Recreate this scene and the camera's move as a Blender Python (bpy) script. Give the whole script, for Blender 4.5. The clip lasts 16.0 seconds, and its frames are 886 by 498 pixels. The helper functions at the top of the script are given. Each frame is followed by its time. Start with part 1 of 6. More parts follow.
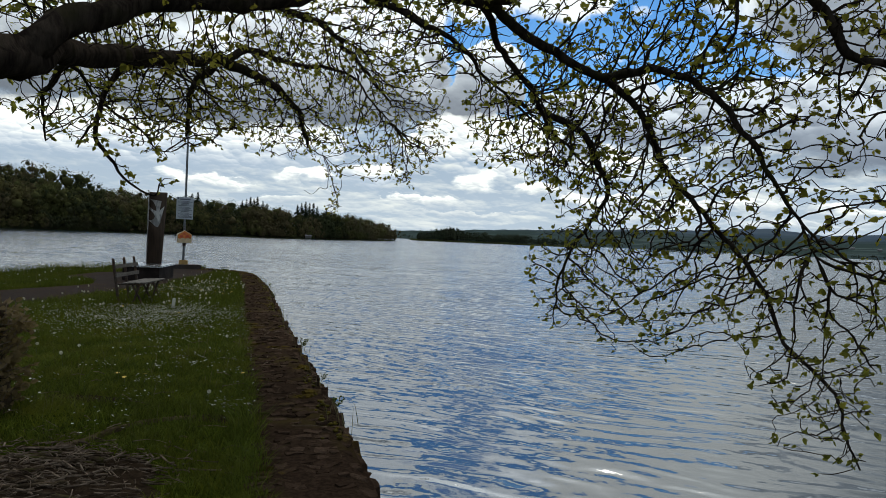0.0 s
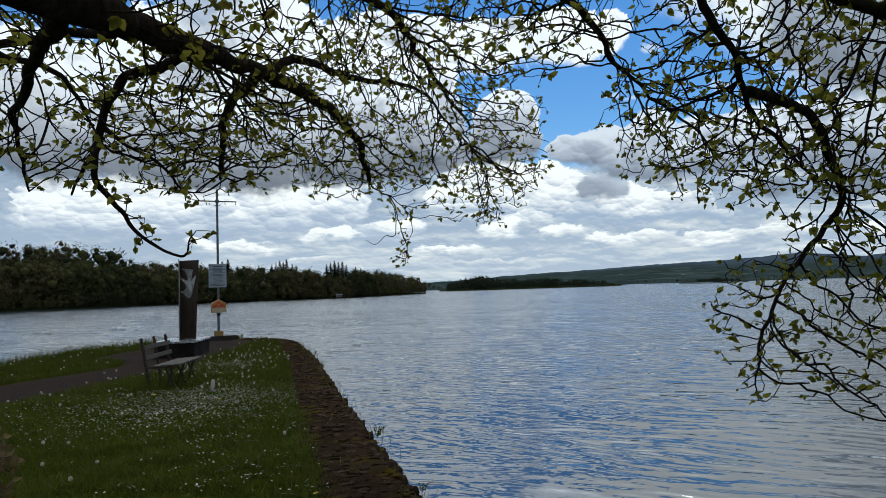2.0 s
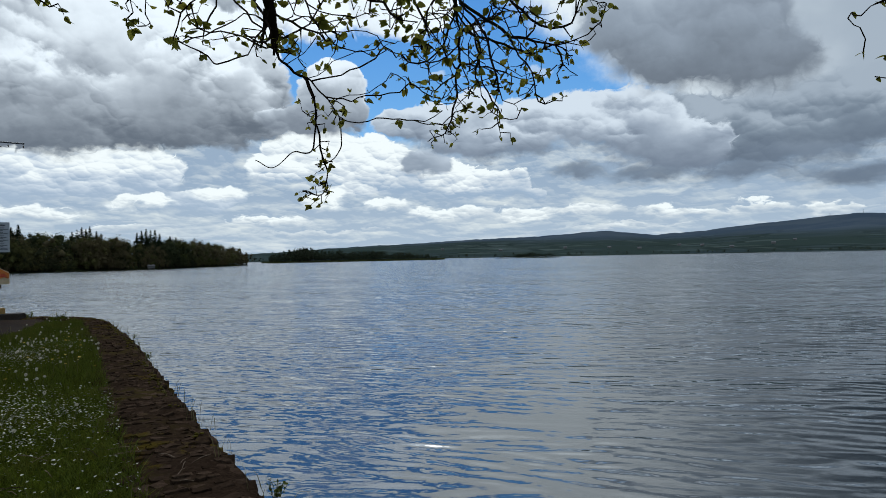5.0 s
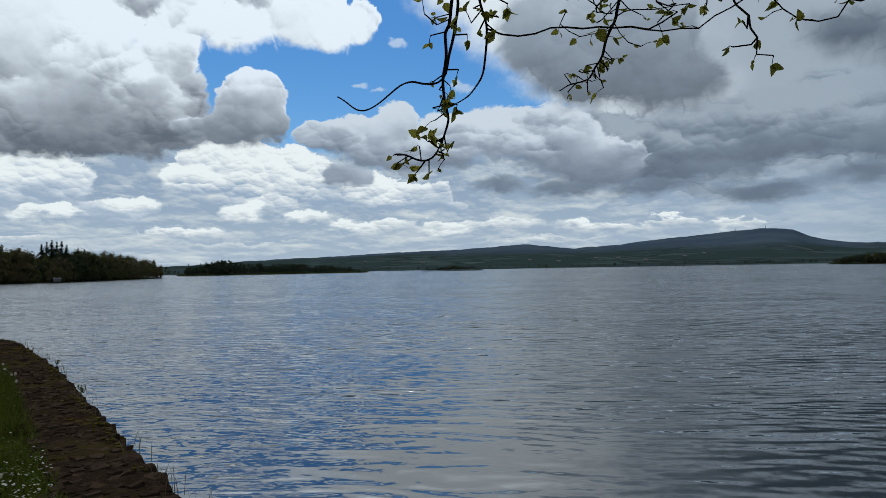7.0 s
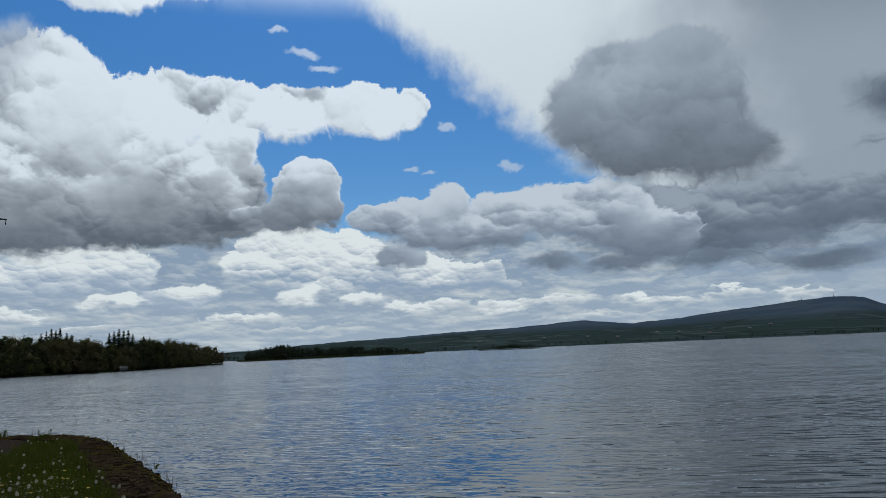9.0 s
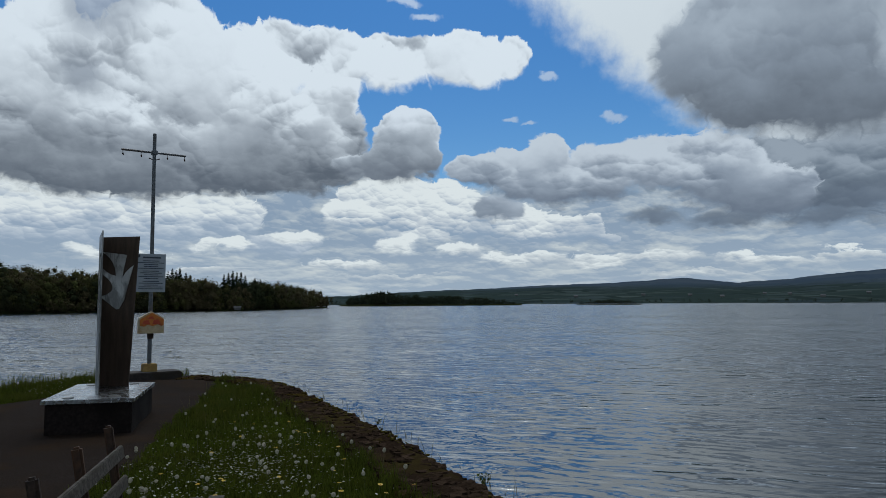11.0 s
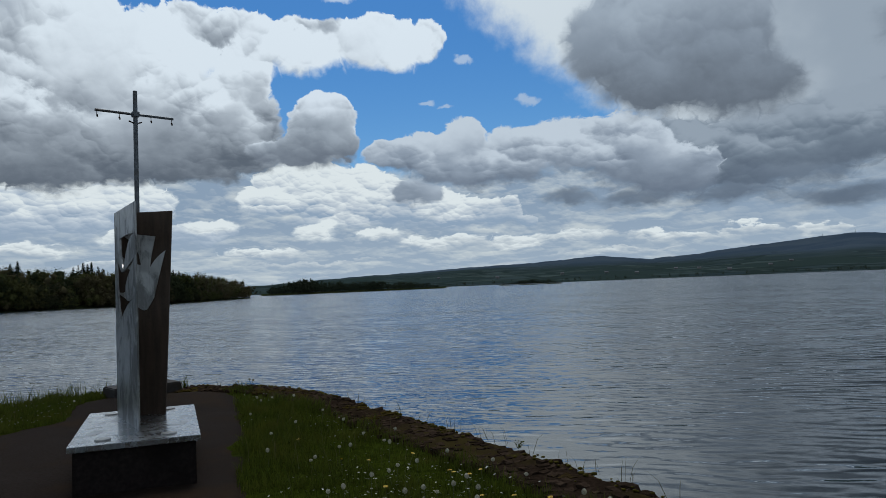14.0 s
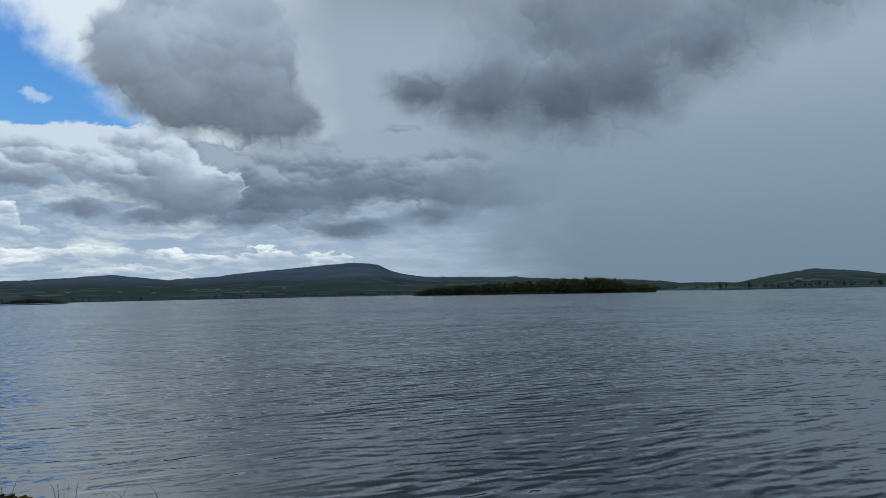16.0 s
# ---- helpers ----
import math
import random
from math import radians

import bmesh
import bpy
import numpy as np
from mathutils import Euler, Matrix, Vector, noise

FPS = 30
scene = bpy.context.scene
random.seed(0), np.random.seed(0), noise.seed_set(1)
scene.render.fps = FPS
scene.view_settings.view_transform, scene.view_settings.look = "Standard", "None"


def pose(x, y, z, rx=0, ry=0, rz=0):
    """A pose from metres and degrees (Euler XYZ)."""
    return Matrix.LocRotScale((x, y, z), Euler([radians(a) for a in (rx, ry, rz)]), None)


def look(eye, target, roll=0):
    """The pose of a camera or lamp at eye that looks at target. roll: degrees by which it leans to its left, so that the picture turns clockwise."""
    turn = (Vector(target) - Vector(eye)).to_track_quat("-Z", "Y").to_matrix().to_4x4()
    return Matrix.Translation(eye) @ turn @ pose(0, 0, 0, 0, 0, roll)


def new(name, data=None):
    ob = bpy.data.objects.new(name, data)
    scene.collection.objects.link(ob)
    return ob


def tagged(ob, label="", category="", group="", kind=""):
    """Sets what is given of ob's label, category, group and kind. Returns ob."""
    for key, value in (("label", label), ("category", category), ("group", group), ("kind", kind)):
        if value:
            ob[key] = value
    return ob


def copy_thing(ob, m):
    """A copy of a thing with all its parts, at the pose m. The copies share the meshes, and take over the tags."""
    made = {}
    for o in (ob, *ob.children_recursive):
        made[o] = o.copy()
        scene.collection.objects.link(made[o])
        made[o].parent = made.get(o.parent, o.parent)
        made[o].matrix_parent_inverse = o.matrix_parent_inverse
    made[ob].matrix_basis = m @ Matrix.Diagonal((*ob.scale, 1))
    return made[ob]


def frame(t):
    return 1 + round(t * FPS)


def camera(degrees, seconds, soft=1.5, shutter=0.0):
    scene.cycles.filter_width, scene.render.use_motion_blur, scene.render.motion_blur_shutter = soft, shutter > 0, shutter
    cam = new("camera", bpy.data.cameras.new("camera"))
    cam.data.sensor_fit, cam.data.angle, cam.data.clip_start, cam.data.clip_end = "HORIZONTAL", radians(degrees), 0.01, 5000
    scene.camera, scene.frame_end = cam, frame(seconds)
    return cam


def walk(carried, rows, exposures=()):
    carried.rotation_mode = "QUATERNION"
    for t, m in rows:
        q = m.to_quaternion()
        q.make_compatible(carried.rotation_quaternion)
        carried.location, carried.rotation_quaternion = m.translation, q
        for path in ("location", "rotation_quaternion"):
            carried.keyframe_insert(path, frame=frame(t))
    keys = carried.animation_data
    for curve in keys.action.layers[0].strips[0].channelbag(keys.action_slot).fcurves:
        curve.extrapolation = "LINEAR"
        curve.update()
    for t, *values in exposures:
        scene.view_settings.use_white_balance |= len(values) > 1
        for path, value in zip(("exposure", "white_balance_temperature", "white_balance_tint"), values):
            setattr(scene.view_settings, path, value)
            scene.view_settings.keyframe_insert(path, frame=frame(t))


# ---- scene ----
cam = camera(62.5, 16.0, 0.65)
PATH = [
    (0, (0.18, 0.35, 1.616), (0.115, 2.348, 1.587), 2.6),
    (0.5, (0.009, 0.772, 1.647), (-0.138, 2.767, 1.618), 0.3),
    (1, (-0.184, 1.179, 1.606), (-0.34, 3.172, 1.65), -0.9),
    (1.5, (-0.444, 1.749, 1.629), (-0.583, 3.743, 1.674), -1.3),
    (2, (-0.696, 2.385, 1.635), (-0.838, 4.377, 1.742), -1.7),
    (2.5, (-0.947, 2.92, 1.595), (-0.938, 4.919, 1.539), -0.1),
    (3, (-1.071, 3.47, 1.548), (-0.842, 5.455, 1.454), 1.1),
    (3.5, (-1.259, 4.023, 1.607), (-0.936, 5.997, 1.581), -0.2),
    (4, (-1.407, 4.631, 1.6), (-1.081, 6.604, 1.604), -1.0),
    (6.5, (-2.41, 7.277, 1.478), (-1.973, 9.228, 1.526), -0.85),
    (7, (-2.587, 7.813, 1.513), (-2.044, 9.737, 1.566), -1.0),
    (7.5, (-2.759, 8.344, 1.499), (-2.231, 10.271, 1.571), -1.0),
    (8, (-2.895, 8.887, 1.518), (-2.471, 10.831, 1.72), -2.5),
    (8.5, (-3.2, 9.389, 1.562), (-2.731, 11.319, 1.799), -3.3),
    (9, (-3.525, 9.858, 1.549), (-3.122, 11.798, 1.822), -2.5),
    (9.5, (-3.951, 10.303, 1.556), (-3.704, 12.272, 1.8), -0.8),
    (10, (-4.364, 10.73, 1.6), (-4.177, 12.714, 1.771), 1.1),
    (12.5, (-6.803, 12.548, 1.671), (-6.746, 14.544, 1.794), -2.9),
    (13, (-7.107, 13.003, 1.704), (-6.949, 14.994, 1.8), -2.9),
    (13.5, (-7.375, 13.576, 1.73), (-7.117, 15.557, 1.825), -2.6),
    (14, (-7.612, 14.183, 1.708), (-7.256, 16.149, 1.807), -2.3),
    (14.5, (-7.859, 14.811, 1.682), (-7.383, 16.753, 1.756), -0.4),
    (15, (-7.969, 15.392, 1.675), (-7.186, 17.229, 1.792), 1.4),
    (15.2, (-8.042, 15.584, 1.677), (-7.115, 17.351, 1.807), 1.3),
    (15.5, (-8.171, 15.807, 1.681), (-7.021, 17.441, 1.778), -0.3),
    (16, (-8.371, 16.078, 1.689), (-6.916, 17.446, 1.809), -1.2),
]
EXPOSURES = [(0, 0.44, 6950, 10), (0.6, 0.42, 6850, 10), (1.5, 0.30, 6650, 10), (3, 0.28, 6500, 10), (4, 0.26, 6500, 10), (7, 0.06, 6500, 10), (9, -0.16, 6450, 10), (14, -0.12, 6400, 10), (15.2, -0.04, 6350, 10), (16, 0.10, 6350, 10)]
walk(cam, [(t, look(eye, aim, roll)) for t, eye, aim, roll in PATH], EXPOSURES)

# ---- light, sky ----
SUN_AZ, SUN_EL = 4.0, 60.0
sun_data = bpy.data.lights.new("sun", "SUN")
sun_data.energy, sun_data.angle, sun_data.color = 0.6, radians(22), (1.0, 0.95, 0.87)
sun = new("sun", sun_data)
sun.matrix_world = look((0, 0, 60), (-60 * math.sin(radians(SUN_AZ)) / math.tan(radians(SUN_EL)),
                                     -60 * math.cos(radians(SUN_AZ)) / math.tan(radians(SUN_EL)), 0))


class Tree:
    """Short-hand for building node trees."""

    def __init__(self, tree):
        self.t = tree

    def node(self, kind, **props):
        n = self.t.nodes.new(kind)
        for key, value in props.items():
            if key == "operation":
                n.operation = value
            elif key == "data_type":
                n.data_type = value
            elif key == "blend_type":
                n.blend_type = value
            elif key == "noise_dimensions":
                n.noise_dimensions = value
            elif key == "feature":
                n.feature = value
            elif key == "interpolation_type":
                n.interpolation_type = value
            elif key == "voronoi_dimensions":
                n.voronoi_dimensions = value
        return n

    def put(self, socket, value):
        if hasattr(value, "links"):
            self.t.links.new(value, socket)
        elif value is not None:
            socket.default_value = value

    def m(self, op, a, b=None, c=None, clamp=False):
        n = self.node("ShaderNodeMath", operation=op)
        n.use_clamp = clamp
        for s, v in zip(n.inputs, (a, b, c)):
            self.put(s, v)
        return n.outputs[0]

    def v(self, op, a, b=None, c=None):
        n = self.node("ShaderNodeVectorMath", operation=op)
        for s, v in zip(n.inputs, (a, b, c)):
            self.put(s, v)
        return n.outputs["Value"] if op in ("LENGTH", "DOT_PRODUCT") else n.outputs[0]

    def xyz(self, x, y, z=0.0):
        n = self.node("ShaderNodeCombineXYZ")
        for s, v in zip(n.inputs, (x, y, z)):
            self.put(s, v)
        return n.outputs[0]

    def split(self, vec):
        n = self.node("ShaderNodeSeparateXYZ")
        self.put(n.inputs[0], vec)
        return n.outputs

    def mix(self, fac, a, b, blend="MIX"):
        n = self.node("ShaderNodeMix", data_type="RGBA", blend_type=blend)
        self.put(n.inputs[0], fac)
        self.put(n.inputs[6], (*a, 1) if isinstance(a, tuple) and len(a) == 3 else a)
        self.put(n.inputs[7], (*b, 1) if isinstance(b, tuple) and len(b) == 3 else b)
        return n.outputs[2]

    def step(self, x, lo, hi, a=0.0, b=1.0):
        n = self.node("ShaderNodeMapRange", interpolation_type="SMOOTHSTEP")
        for s, v in zip(n.inputs, (x, lo, hi, a, b)):
            self.put(s, v)
        return n.outputs[0]

    def noise(self, vec, scale, detail=2.0, rough=0.5, distort=0.0, out=0):
        n = self.node("ShaderNodeTexNoise")
        self.put(n.inputs["Vector"], vec)
        n.inputs["Scale"].default_value, n.inputs["Detail"].default_value = scale, detail
        n.inputs["Roughness"].default_value, n.inputs["Distortion"].default_value = rough, distort
        return n.outputs[out]

    def voronoi(self, vec, scale, feature="F1", out=0, rand=1.0, dims="3D", smooth=None):
        n = self.node("ShaderNodeTexVoronoi", feature=feature, voronoi_dimensions=dims)
        self.put(n.inputs["Vector"], vec)
        n.inputs["Scale"].default_value = scale
        n.inputs["Randomness"].default_value = rand
        if smooth is not None:
            n.inputs["Smoothness"].default_value = smooth
        return n.outputs[out]


def make_sky():
    world = bpy.data.worlds.new("sky")
    scene.world = world
    world.use_nodes = True
    world.node_tree.nodes.clear()
    k = Tree(world.node_tree)
    way = k.node("ShaderNodeTexCoord").outputs["Generated"]
    x, y, z = k.split(way)
    az = k.m("MULTIPLY", k.m("ARCTAN2", x, y), 180 / math.pi)
    el = k.m("MULTIPLY", k.m("ARCSINE", z), 180 / math.pi)
    # clear sky between the clouds
    air = k.node("ShaderNodeTexSky")
    air.sky_type, air.sun_disc = "NISHITA", False
    air.sun_elevation, air.sun_rotation = radians(SUN_EL), radians(SUN_AZ)
    air.air_density, air.dust_density, air.ozone_density = 1.0, 0.2, 2.5
    hue = k.node("ShaderNodeHueSaturation")
    k.put(hue.inputs["Color"], air.outputs[0])
    hue.inputs["Saturation"].default_value = 1.35
    hue.inputs["Value"].default_value = SKY_BLUE
    sky = hue.outputs[0]
    # cloud space: flatter and smaller towards the horizon
    up = k.m("MULTIPLY", k.m("LOGARITHM", k.m("ADD", k.m("MAXIMUM", el, 0.0), 8.0), math.e), 2.5)
    q = k.xyz(k.m("MULTIPLY", az, 0.1), up, 0.0)
    half = (0.5, 0.5, 0.5)
    wide = k.v("SUBTRACT", k.noise(q, 1.6, 2.0, 0.5, out=1), half)
    curl = k.v("SUBTRACT", k.noise(q, 5.5, 2.0, 0.5, out=1), half)
    frill = k.v("SUBTRACT", k.noise(q, 17.0, 3.0, 0.6, out=1), half)
    place = k.v("ADD", k.xyz(az, el), k.v("ADD", k.v("MULTIPLY", wide, (2.6, 1.8, 0)), k.v("MULTIPLY", curl, (1.7, 1.4, 0))))
    place = k.v("ADD", place, k.v("MULTIPLY", frill, (0.55, 0.5, 0)))
    soft = k.noise(q, 2.2, 3.0, 0.5)

    # heaps upon heaps: the light on their upper sides, and their bulge
    def heaps(sizes):
        tilt, lump = None, None
        for size, light, bulge, bend in sizes:
            at = k.v("ADD", q, k.v("ADD", k.v("MULTIPLY", curl, (bend, bend, 0)), k.v("MULTIPLY", frill, (bend * 0.35, bend * 0.35, 0))))
            c = k.v("SCALE", k.v("SUBTRACT", at, k.voronoi(at, size, "SMOOTH_F1", 2, 1.0, "2D", 0.30)))
            c.node.inputs["Scale"].default_value = size
            t = k.m("MULTIPLY", k.v("DOT_PRODUCT", c, (0.22, 0.97, 0)), light)
            b = k.m("MULTIPLY", k.m("SUBTRACT", 0.30, k.v("DOT_PRODUCT", c, c)), bulge)
            tilt = t if tilt is None else k.m("ADD", tilt, t)
            lump = b if lump is None else k.m("ADD", lump, b)
        return tilt, lump

    tilt, lump = heaps(((1.3, 0.46, 0.16, 0.34), (2.9, 0.46, 0.20, 0.20), (6.2, 0.26, 0.11, 0.10), (14.0, 0.11, 0.05, 0.05)))
    far_tilt, far_lump = heaps(((4.0, 0.50, 0.30, 0.16), (8.5, 0.46, 0.22, 0.08), (18.0, 0.26, 0.10, 0.04)))
    # billows show in places and melt into haze in others
    clear = k.step(k.noise(k.v("ADD", q, (7.0, 3.0, 0.0)), 1.5, 2.0, 0.5), 0.38, 0.60, 0.12, 1.0)
    tilt = k.m("MULTIPLY", tilt, clear)
    wisp = k.m("SUBTRACT", k.noise(q, 9.0, 5.0, 0.6), 0.5)

    def clouds(under, blobs, dark, mid, white, el_low, el_high, edge=0.10, rag=1.0, bump=0.8, form=0.16, lift=0.0, opacity=1.0, rim=0.15, fade=0.5, far=False):
        """Heaps given as bearing, height and half sizes in degrees, with flat grey bases and lit tops."""
        total, high = None, None
        tip, swell = (far_tilt, far_lump) if far else (tilt, lump)
        for a, e, w, h in blobs:
            d = k.v("MULTIPLY_ADD", place, (1 / w, 1 / h, 0), (-a / w, -e / h, 0))
            g = k.m("POWER", math.exp(6.0), k.m("SUBTRACT", 1.0, k.m("MINIMUM", k.v("LENGTH", d), 2.5)))
            t = k.m("MULTIPLY", g, k.v("DOT_PRODUCT", d, (0, 1, 0)))
            total = g if total is None else k.m("ADD", total, g)
            high = t if high is None else k.m("ADD", high, t)
        f = k.m("DIVIDE", k.m("LOGARITHM", total, math.e), 6.0)
        top = k.m("DIVIDE", high, total)
        f = k.m("ADD", f, k.m("MULTIPLY", k.m("ADD", swell, k.m("MULTIPLY", wisp, 0.22)), rag))
        width = k.step(top, -0.75, 0.35, edge + fade, edge)
        mask = k.m("MULTIPLY", k.step(k.m("DIVIDE", f, width), 0.0, 1.0), opacity)
        rise = k.step(k.m("ADD", el, k.m("MULTIPLY", k.m("SUBTRACT", soft, 0.5), 5.0)), el_low, el_high)
        thin = k.step(f, 0.26, 0.0, 0.0, rim)
        s = k.m("ADD", k.m("MULTIPLY_ADD", rise, 0.72, 0.14 + lift), k.m("ADD", k.m("MULTIPLY", tip, k.step(rise, 0.0, 0.5, bump * 0.35, bump)), k.m("MULTIPLY", top, form)))
        s = k.m("ADD", s, k.m("ADD", thin, k.m("MULTIPLY", wisp, 0.16)), clamp=True)
        col = k.mix(k.step(s, 0.0, 0.55), dark, mid)
        col = k.mix(k.step(s, 0.42, 1.0), col, white)
        return k.mix(mask, under, col)

    # broken cloud overhead, set bright to lift the water's reflection
    over = k.noise(q, 0.9, 6.0, 0.55)
    gap = k.step(k.v("LENGTH", k.v("MULTIPLY", k.v("SUBTRACT", k.xyz(az, el), (0.0, 34.0, 0.0)), (1 / 26, 1 / 10, 0))), 0.35, 1.25, 0.9, 1.0)
    hi = k.m("MULTIPLY", k.m("MULTIPLY", k.step(k.m("ADD", over, k.m("MULTIPLY", lump, 0.6)), 0.34, 0.46), gap), k.step(el, 25.0, 30.0))
    sky = k.mix(hi, sky, k.mix(k.m("ADD", 0.5, tilt, clamp=True), (0.70, 0.73, 0.77), (1.05, 1.07, 1.10)))
    # dark cloud behind, out of view, added to dim surfaces facing the camera
    side = k.step(k.m("ABSOLUTE", k.m("SUBTRACT", az, 20.0)), 52.0, 75.0)
    sky = k.mix(k.m("MULTIPLY", side, k.step(over, 0.3, 0.45)), sky, k.mix(k.m("ADD", 0.45, tilt, clamp=True), (0.12, 0.14, 0.16), (0.30, 0.32, 0.34)))
    # torn scraps in the blue
    sky = clouds(sky, [(1.2, 22.9, 1.7, 0.34), (2.9, 21.8, 1.4, 0.3), (-1.0, 24.3, 0.9, 0.25), (12.3, 16.9, 0.7, 0.3), (17.7, 14.0, 0.8, 0.42), (9.3, 14.2, 0.8, 0.25), (11.2, 14.0, 0.7, 0.2)],
                 (0.55, 0.58, 0.64), (0.62, 0.66, 0.72), (0.78, 0.80, 0.83), 10.0, 20.0, 0.7, 2.2, 0.3, 0.0, 0.0, 0.6, 0.0, 0.0)
    # thin bright veil with a slanting edge
    v = k.m("SUBTRACT", k.m("MULTIPLY", k.m("SUBTRACT", az, 6.4), 0.78), k.m("SUBTRACT", 26.0, el))
    v = k.m("ADD", v, k.m("ADD", k.m("MULTIPLY", k.m("SUBTRACT", soft, 0.5), 4.0), k.m("MULTIPLY", wisp, 3.0)))
    grey = k.step(k.m("ADD", az, k.m("MULTIPLY", k.m("SUBTRACT", soft, 0.5), 14.0)), 21.0, 40.0)
    veil = k.mix(grey, (0.74, 0.745, 0.74), (0.37, 0.40, 0.44))
    sky = k.mix(k.m("MULTIPLY", k.step(v, -1.2, 3.0), k.step(az, 3.0, 7.0)), sky, veil)
    # low ranks of cloud above the horizon, in flat rows
    flat = k.xyz(k.m("MULTIPLY", az, 0.06), k.m("MULTIPLY", up, 1.15), 3.0)
    rank = k.noise(flat, 3.4, 5.0, 0.55, 0.25)
    rank_up = k.noise(k.v("ADD", flat, (0.0, 0.07, 0.0)), 3.4, 5.0, 0.55, 0.25)
    glow = k.m("ADD", k.step(rank, 0.42, 0.68, 0.0, 0.6), k.m("MULTIPLY", k.m("SUBTRACT", rank, rank_up), 0.9))
    glow = k.m("ADD", glow, k.m("MULTIPLY", far_tilt, 0.5), clamp=True)
    glow = k.m("MULTIPLY", glow, k.step(k.m("ABSOLUTE", k.m("SUBTRACT", az, 6.0)), 18.0, 38.0, 1.0, 0.4))
    lowdark = k.mix(k.step(el, 0.5, 7.0), (0.40, 0.455, 0.52), (0.31, 0.375, 0.46))
    rows = k.mix(glow, lowdark, (0.72, 0.71, 0.67))
    edge = k.m("ADD", el, k.m("MULTIPLY", lump, 6.0))
    sky = k.mix(k.step(edge, 10.2, 8.6), sky, rows)
    cream = (0.88, 0.86, 0.81)
    # the low bright bank
    sky = clouds(sky, [(-17.5, 6.0, 5.2, 2.2), (-23.5, 5.6, 5.0, 2.4), (-12.6, 6.2, 2.8, 1.9), (-29, 6.2, 6, 2.4), (-21, 7.6, 5, 1.6), (-13.5, 7.8, 2.4, 1.2), (-9.0, 4.2, 3.4, 0.9)],
                 (0.36, 0.42, 0.50), (0.58, 0.605, 0.64), cream, 3.4, 8.4, 0.16, 1.0, 0.8, 0.22, far=True)
    sky = clouds(sky, [(-3.0, 7.4, 2.2, 1.6), (0.6, 7.4, 3.0, 1.9), (4.3, 7.4, 2.6, 2.2), (7.0, 6.2, 3.2, 2.2), (11.4, 5.5, 2.8, 1.6), (14.4, 5.4, 2.0, 1.4), (16.9, 4.8, 0.9, 0.5), (2.5, 5.6, 4.0, 1.4), (-0.5, 9.0, 2.4, 1.0)],
                 (0.33, 0.40, 0.49), (0.60, 0.615, 0.635), cream, 3.8, 8.2, 0.12, 1.0, 0.9, 0.22, far=True)
    sky = clouds(sky, [(0.5, 4.6, 1.9, 0.9), (-7.3, 5.0, 1.9, 0.7), (-12.5, 4.2, 2.8, 0.6), (-20, 3.5, 3.6, 0.6), (5.2, 4.0, 2.0, 0.5), (20.5, 3.4, 3.4, 0.6), (27.5, 3.1, 3.0, 0.5), (33, 3.0, 2.6, 0.45), (38.5, 2.9, 2.6, 0.4),
                       (-3.5, 2.9, 3.5, 0.5), (10, 3.4, 3.6, 0.6), (15.5, 3.0, 3.0, 0.5), (0.0, 2.0, 5.0, 0.35), (-14, 2.2, 5, 0.4), (24, 2.0, 5, 0.3)],
                 (0.40, 0.45, 0.51), (0.64, 0.645, 0.64), cream, 2.0, 4.6, 0.3, 1.0, 0.8, 0.28, 0.08, far=True)
    # the left cumulus with its long arm
    sky = clouds(sky, [(-17.6, 18.4, 3.4, 4.0), (-14.6, 17.4, 2.8, 3.2), (-10.4, 17.8, 2.8, 3.0), (-8.0, 18.6, 2.8, 2.5), (-4.9, 16.4, 2.2, 2.4), (-4.4, 18.9, 3.0, 2.0),
                       (0.6, 18.4, 4.6, 2.1), (5.8, 18.5, 4.0, 2.0), (9.4, 18.4, 1.9, 1.2), (-5.2, 13.0, 3.2, 2.8), (-11, 12.6, 5.4, 3.6), (-18, 12.6, 5.6, 4.2),
                       (-12.5, 10.3, 9.0, 2.0), (-5.0, 10.4, 4.2, 1.7), (-21.5, 9.6, 8.0, 2.3),
                       (-24.5, 15.0, 5.0, 5.4), (-32, 13.0, 7, 5.5), (-15.0, 26.0, 6.0, 1.5), (-22, 27, 6, 2.2), (-6.0, 27.4, 5.0, 1.2)],
                 (0.130, 0.145, 0.17), (0.41, 0.425, 0.45), (0.83, 0.835, 0.84), 8.6, 18.0, 0.09, 1.0, 0.95, 0.08, 0.04, 1.0, 0.24, 0.25)
    sky = clouds(sky, [(1.3, 13.2, 2.1, 2.1), (0.8, 11.2, 2.7, 1.9), (2.6, 11.2, 1.4, 1.6), (-1.6, 10.6, 3.4, 1.4)],
                 (0.17, 0.185, 0.215), (0.40, 0.42, 0.45), (0.80, 0.81, 0.83), 8.8, 16.4, 0.10, 0.9, 0.7, 0.16, 0.0, 1.0, 0.18, 0.25)
    # grey cloud in front of it
    sky = clouds(sky, [(-21.6, 20.6, 3.6, 3.0), (-19.2, 22.0, 2.2, 1.4), (-22.4, 16.0, 2.8, 2.4)], (0.24, 0.26, 0.29), (0.34, 0.36, 0.40), (0.58, 0.60, 0.63), 12.0, 26.0, 0.8, 1.1, 0.5, 0.1, 0.0, 0.85, 0.1, 0.2)
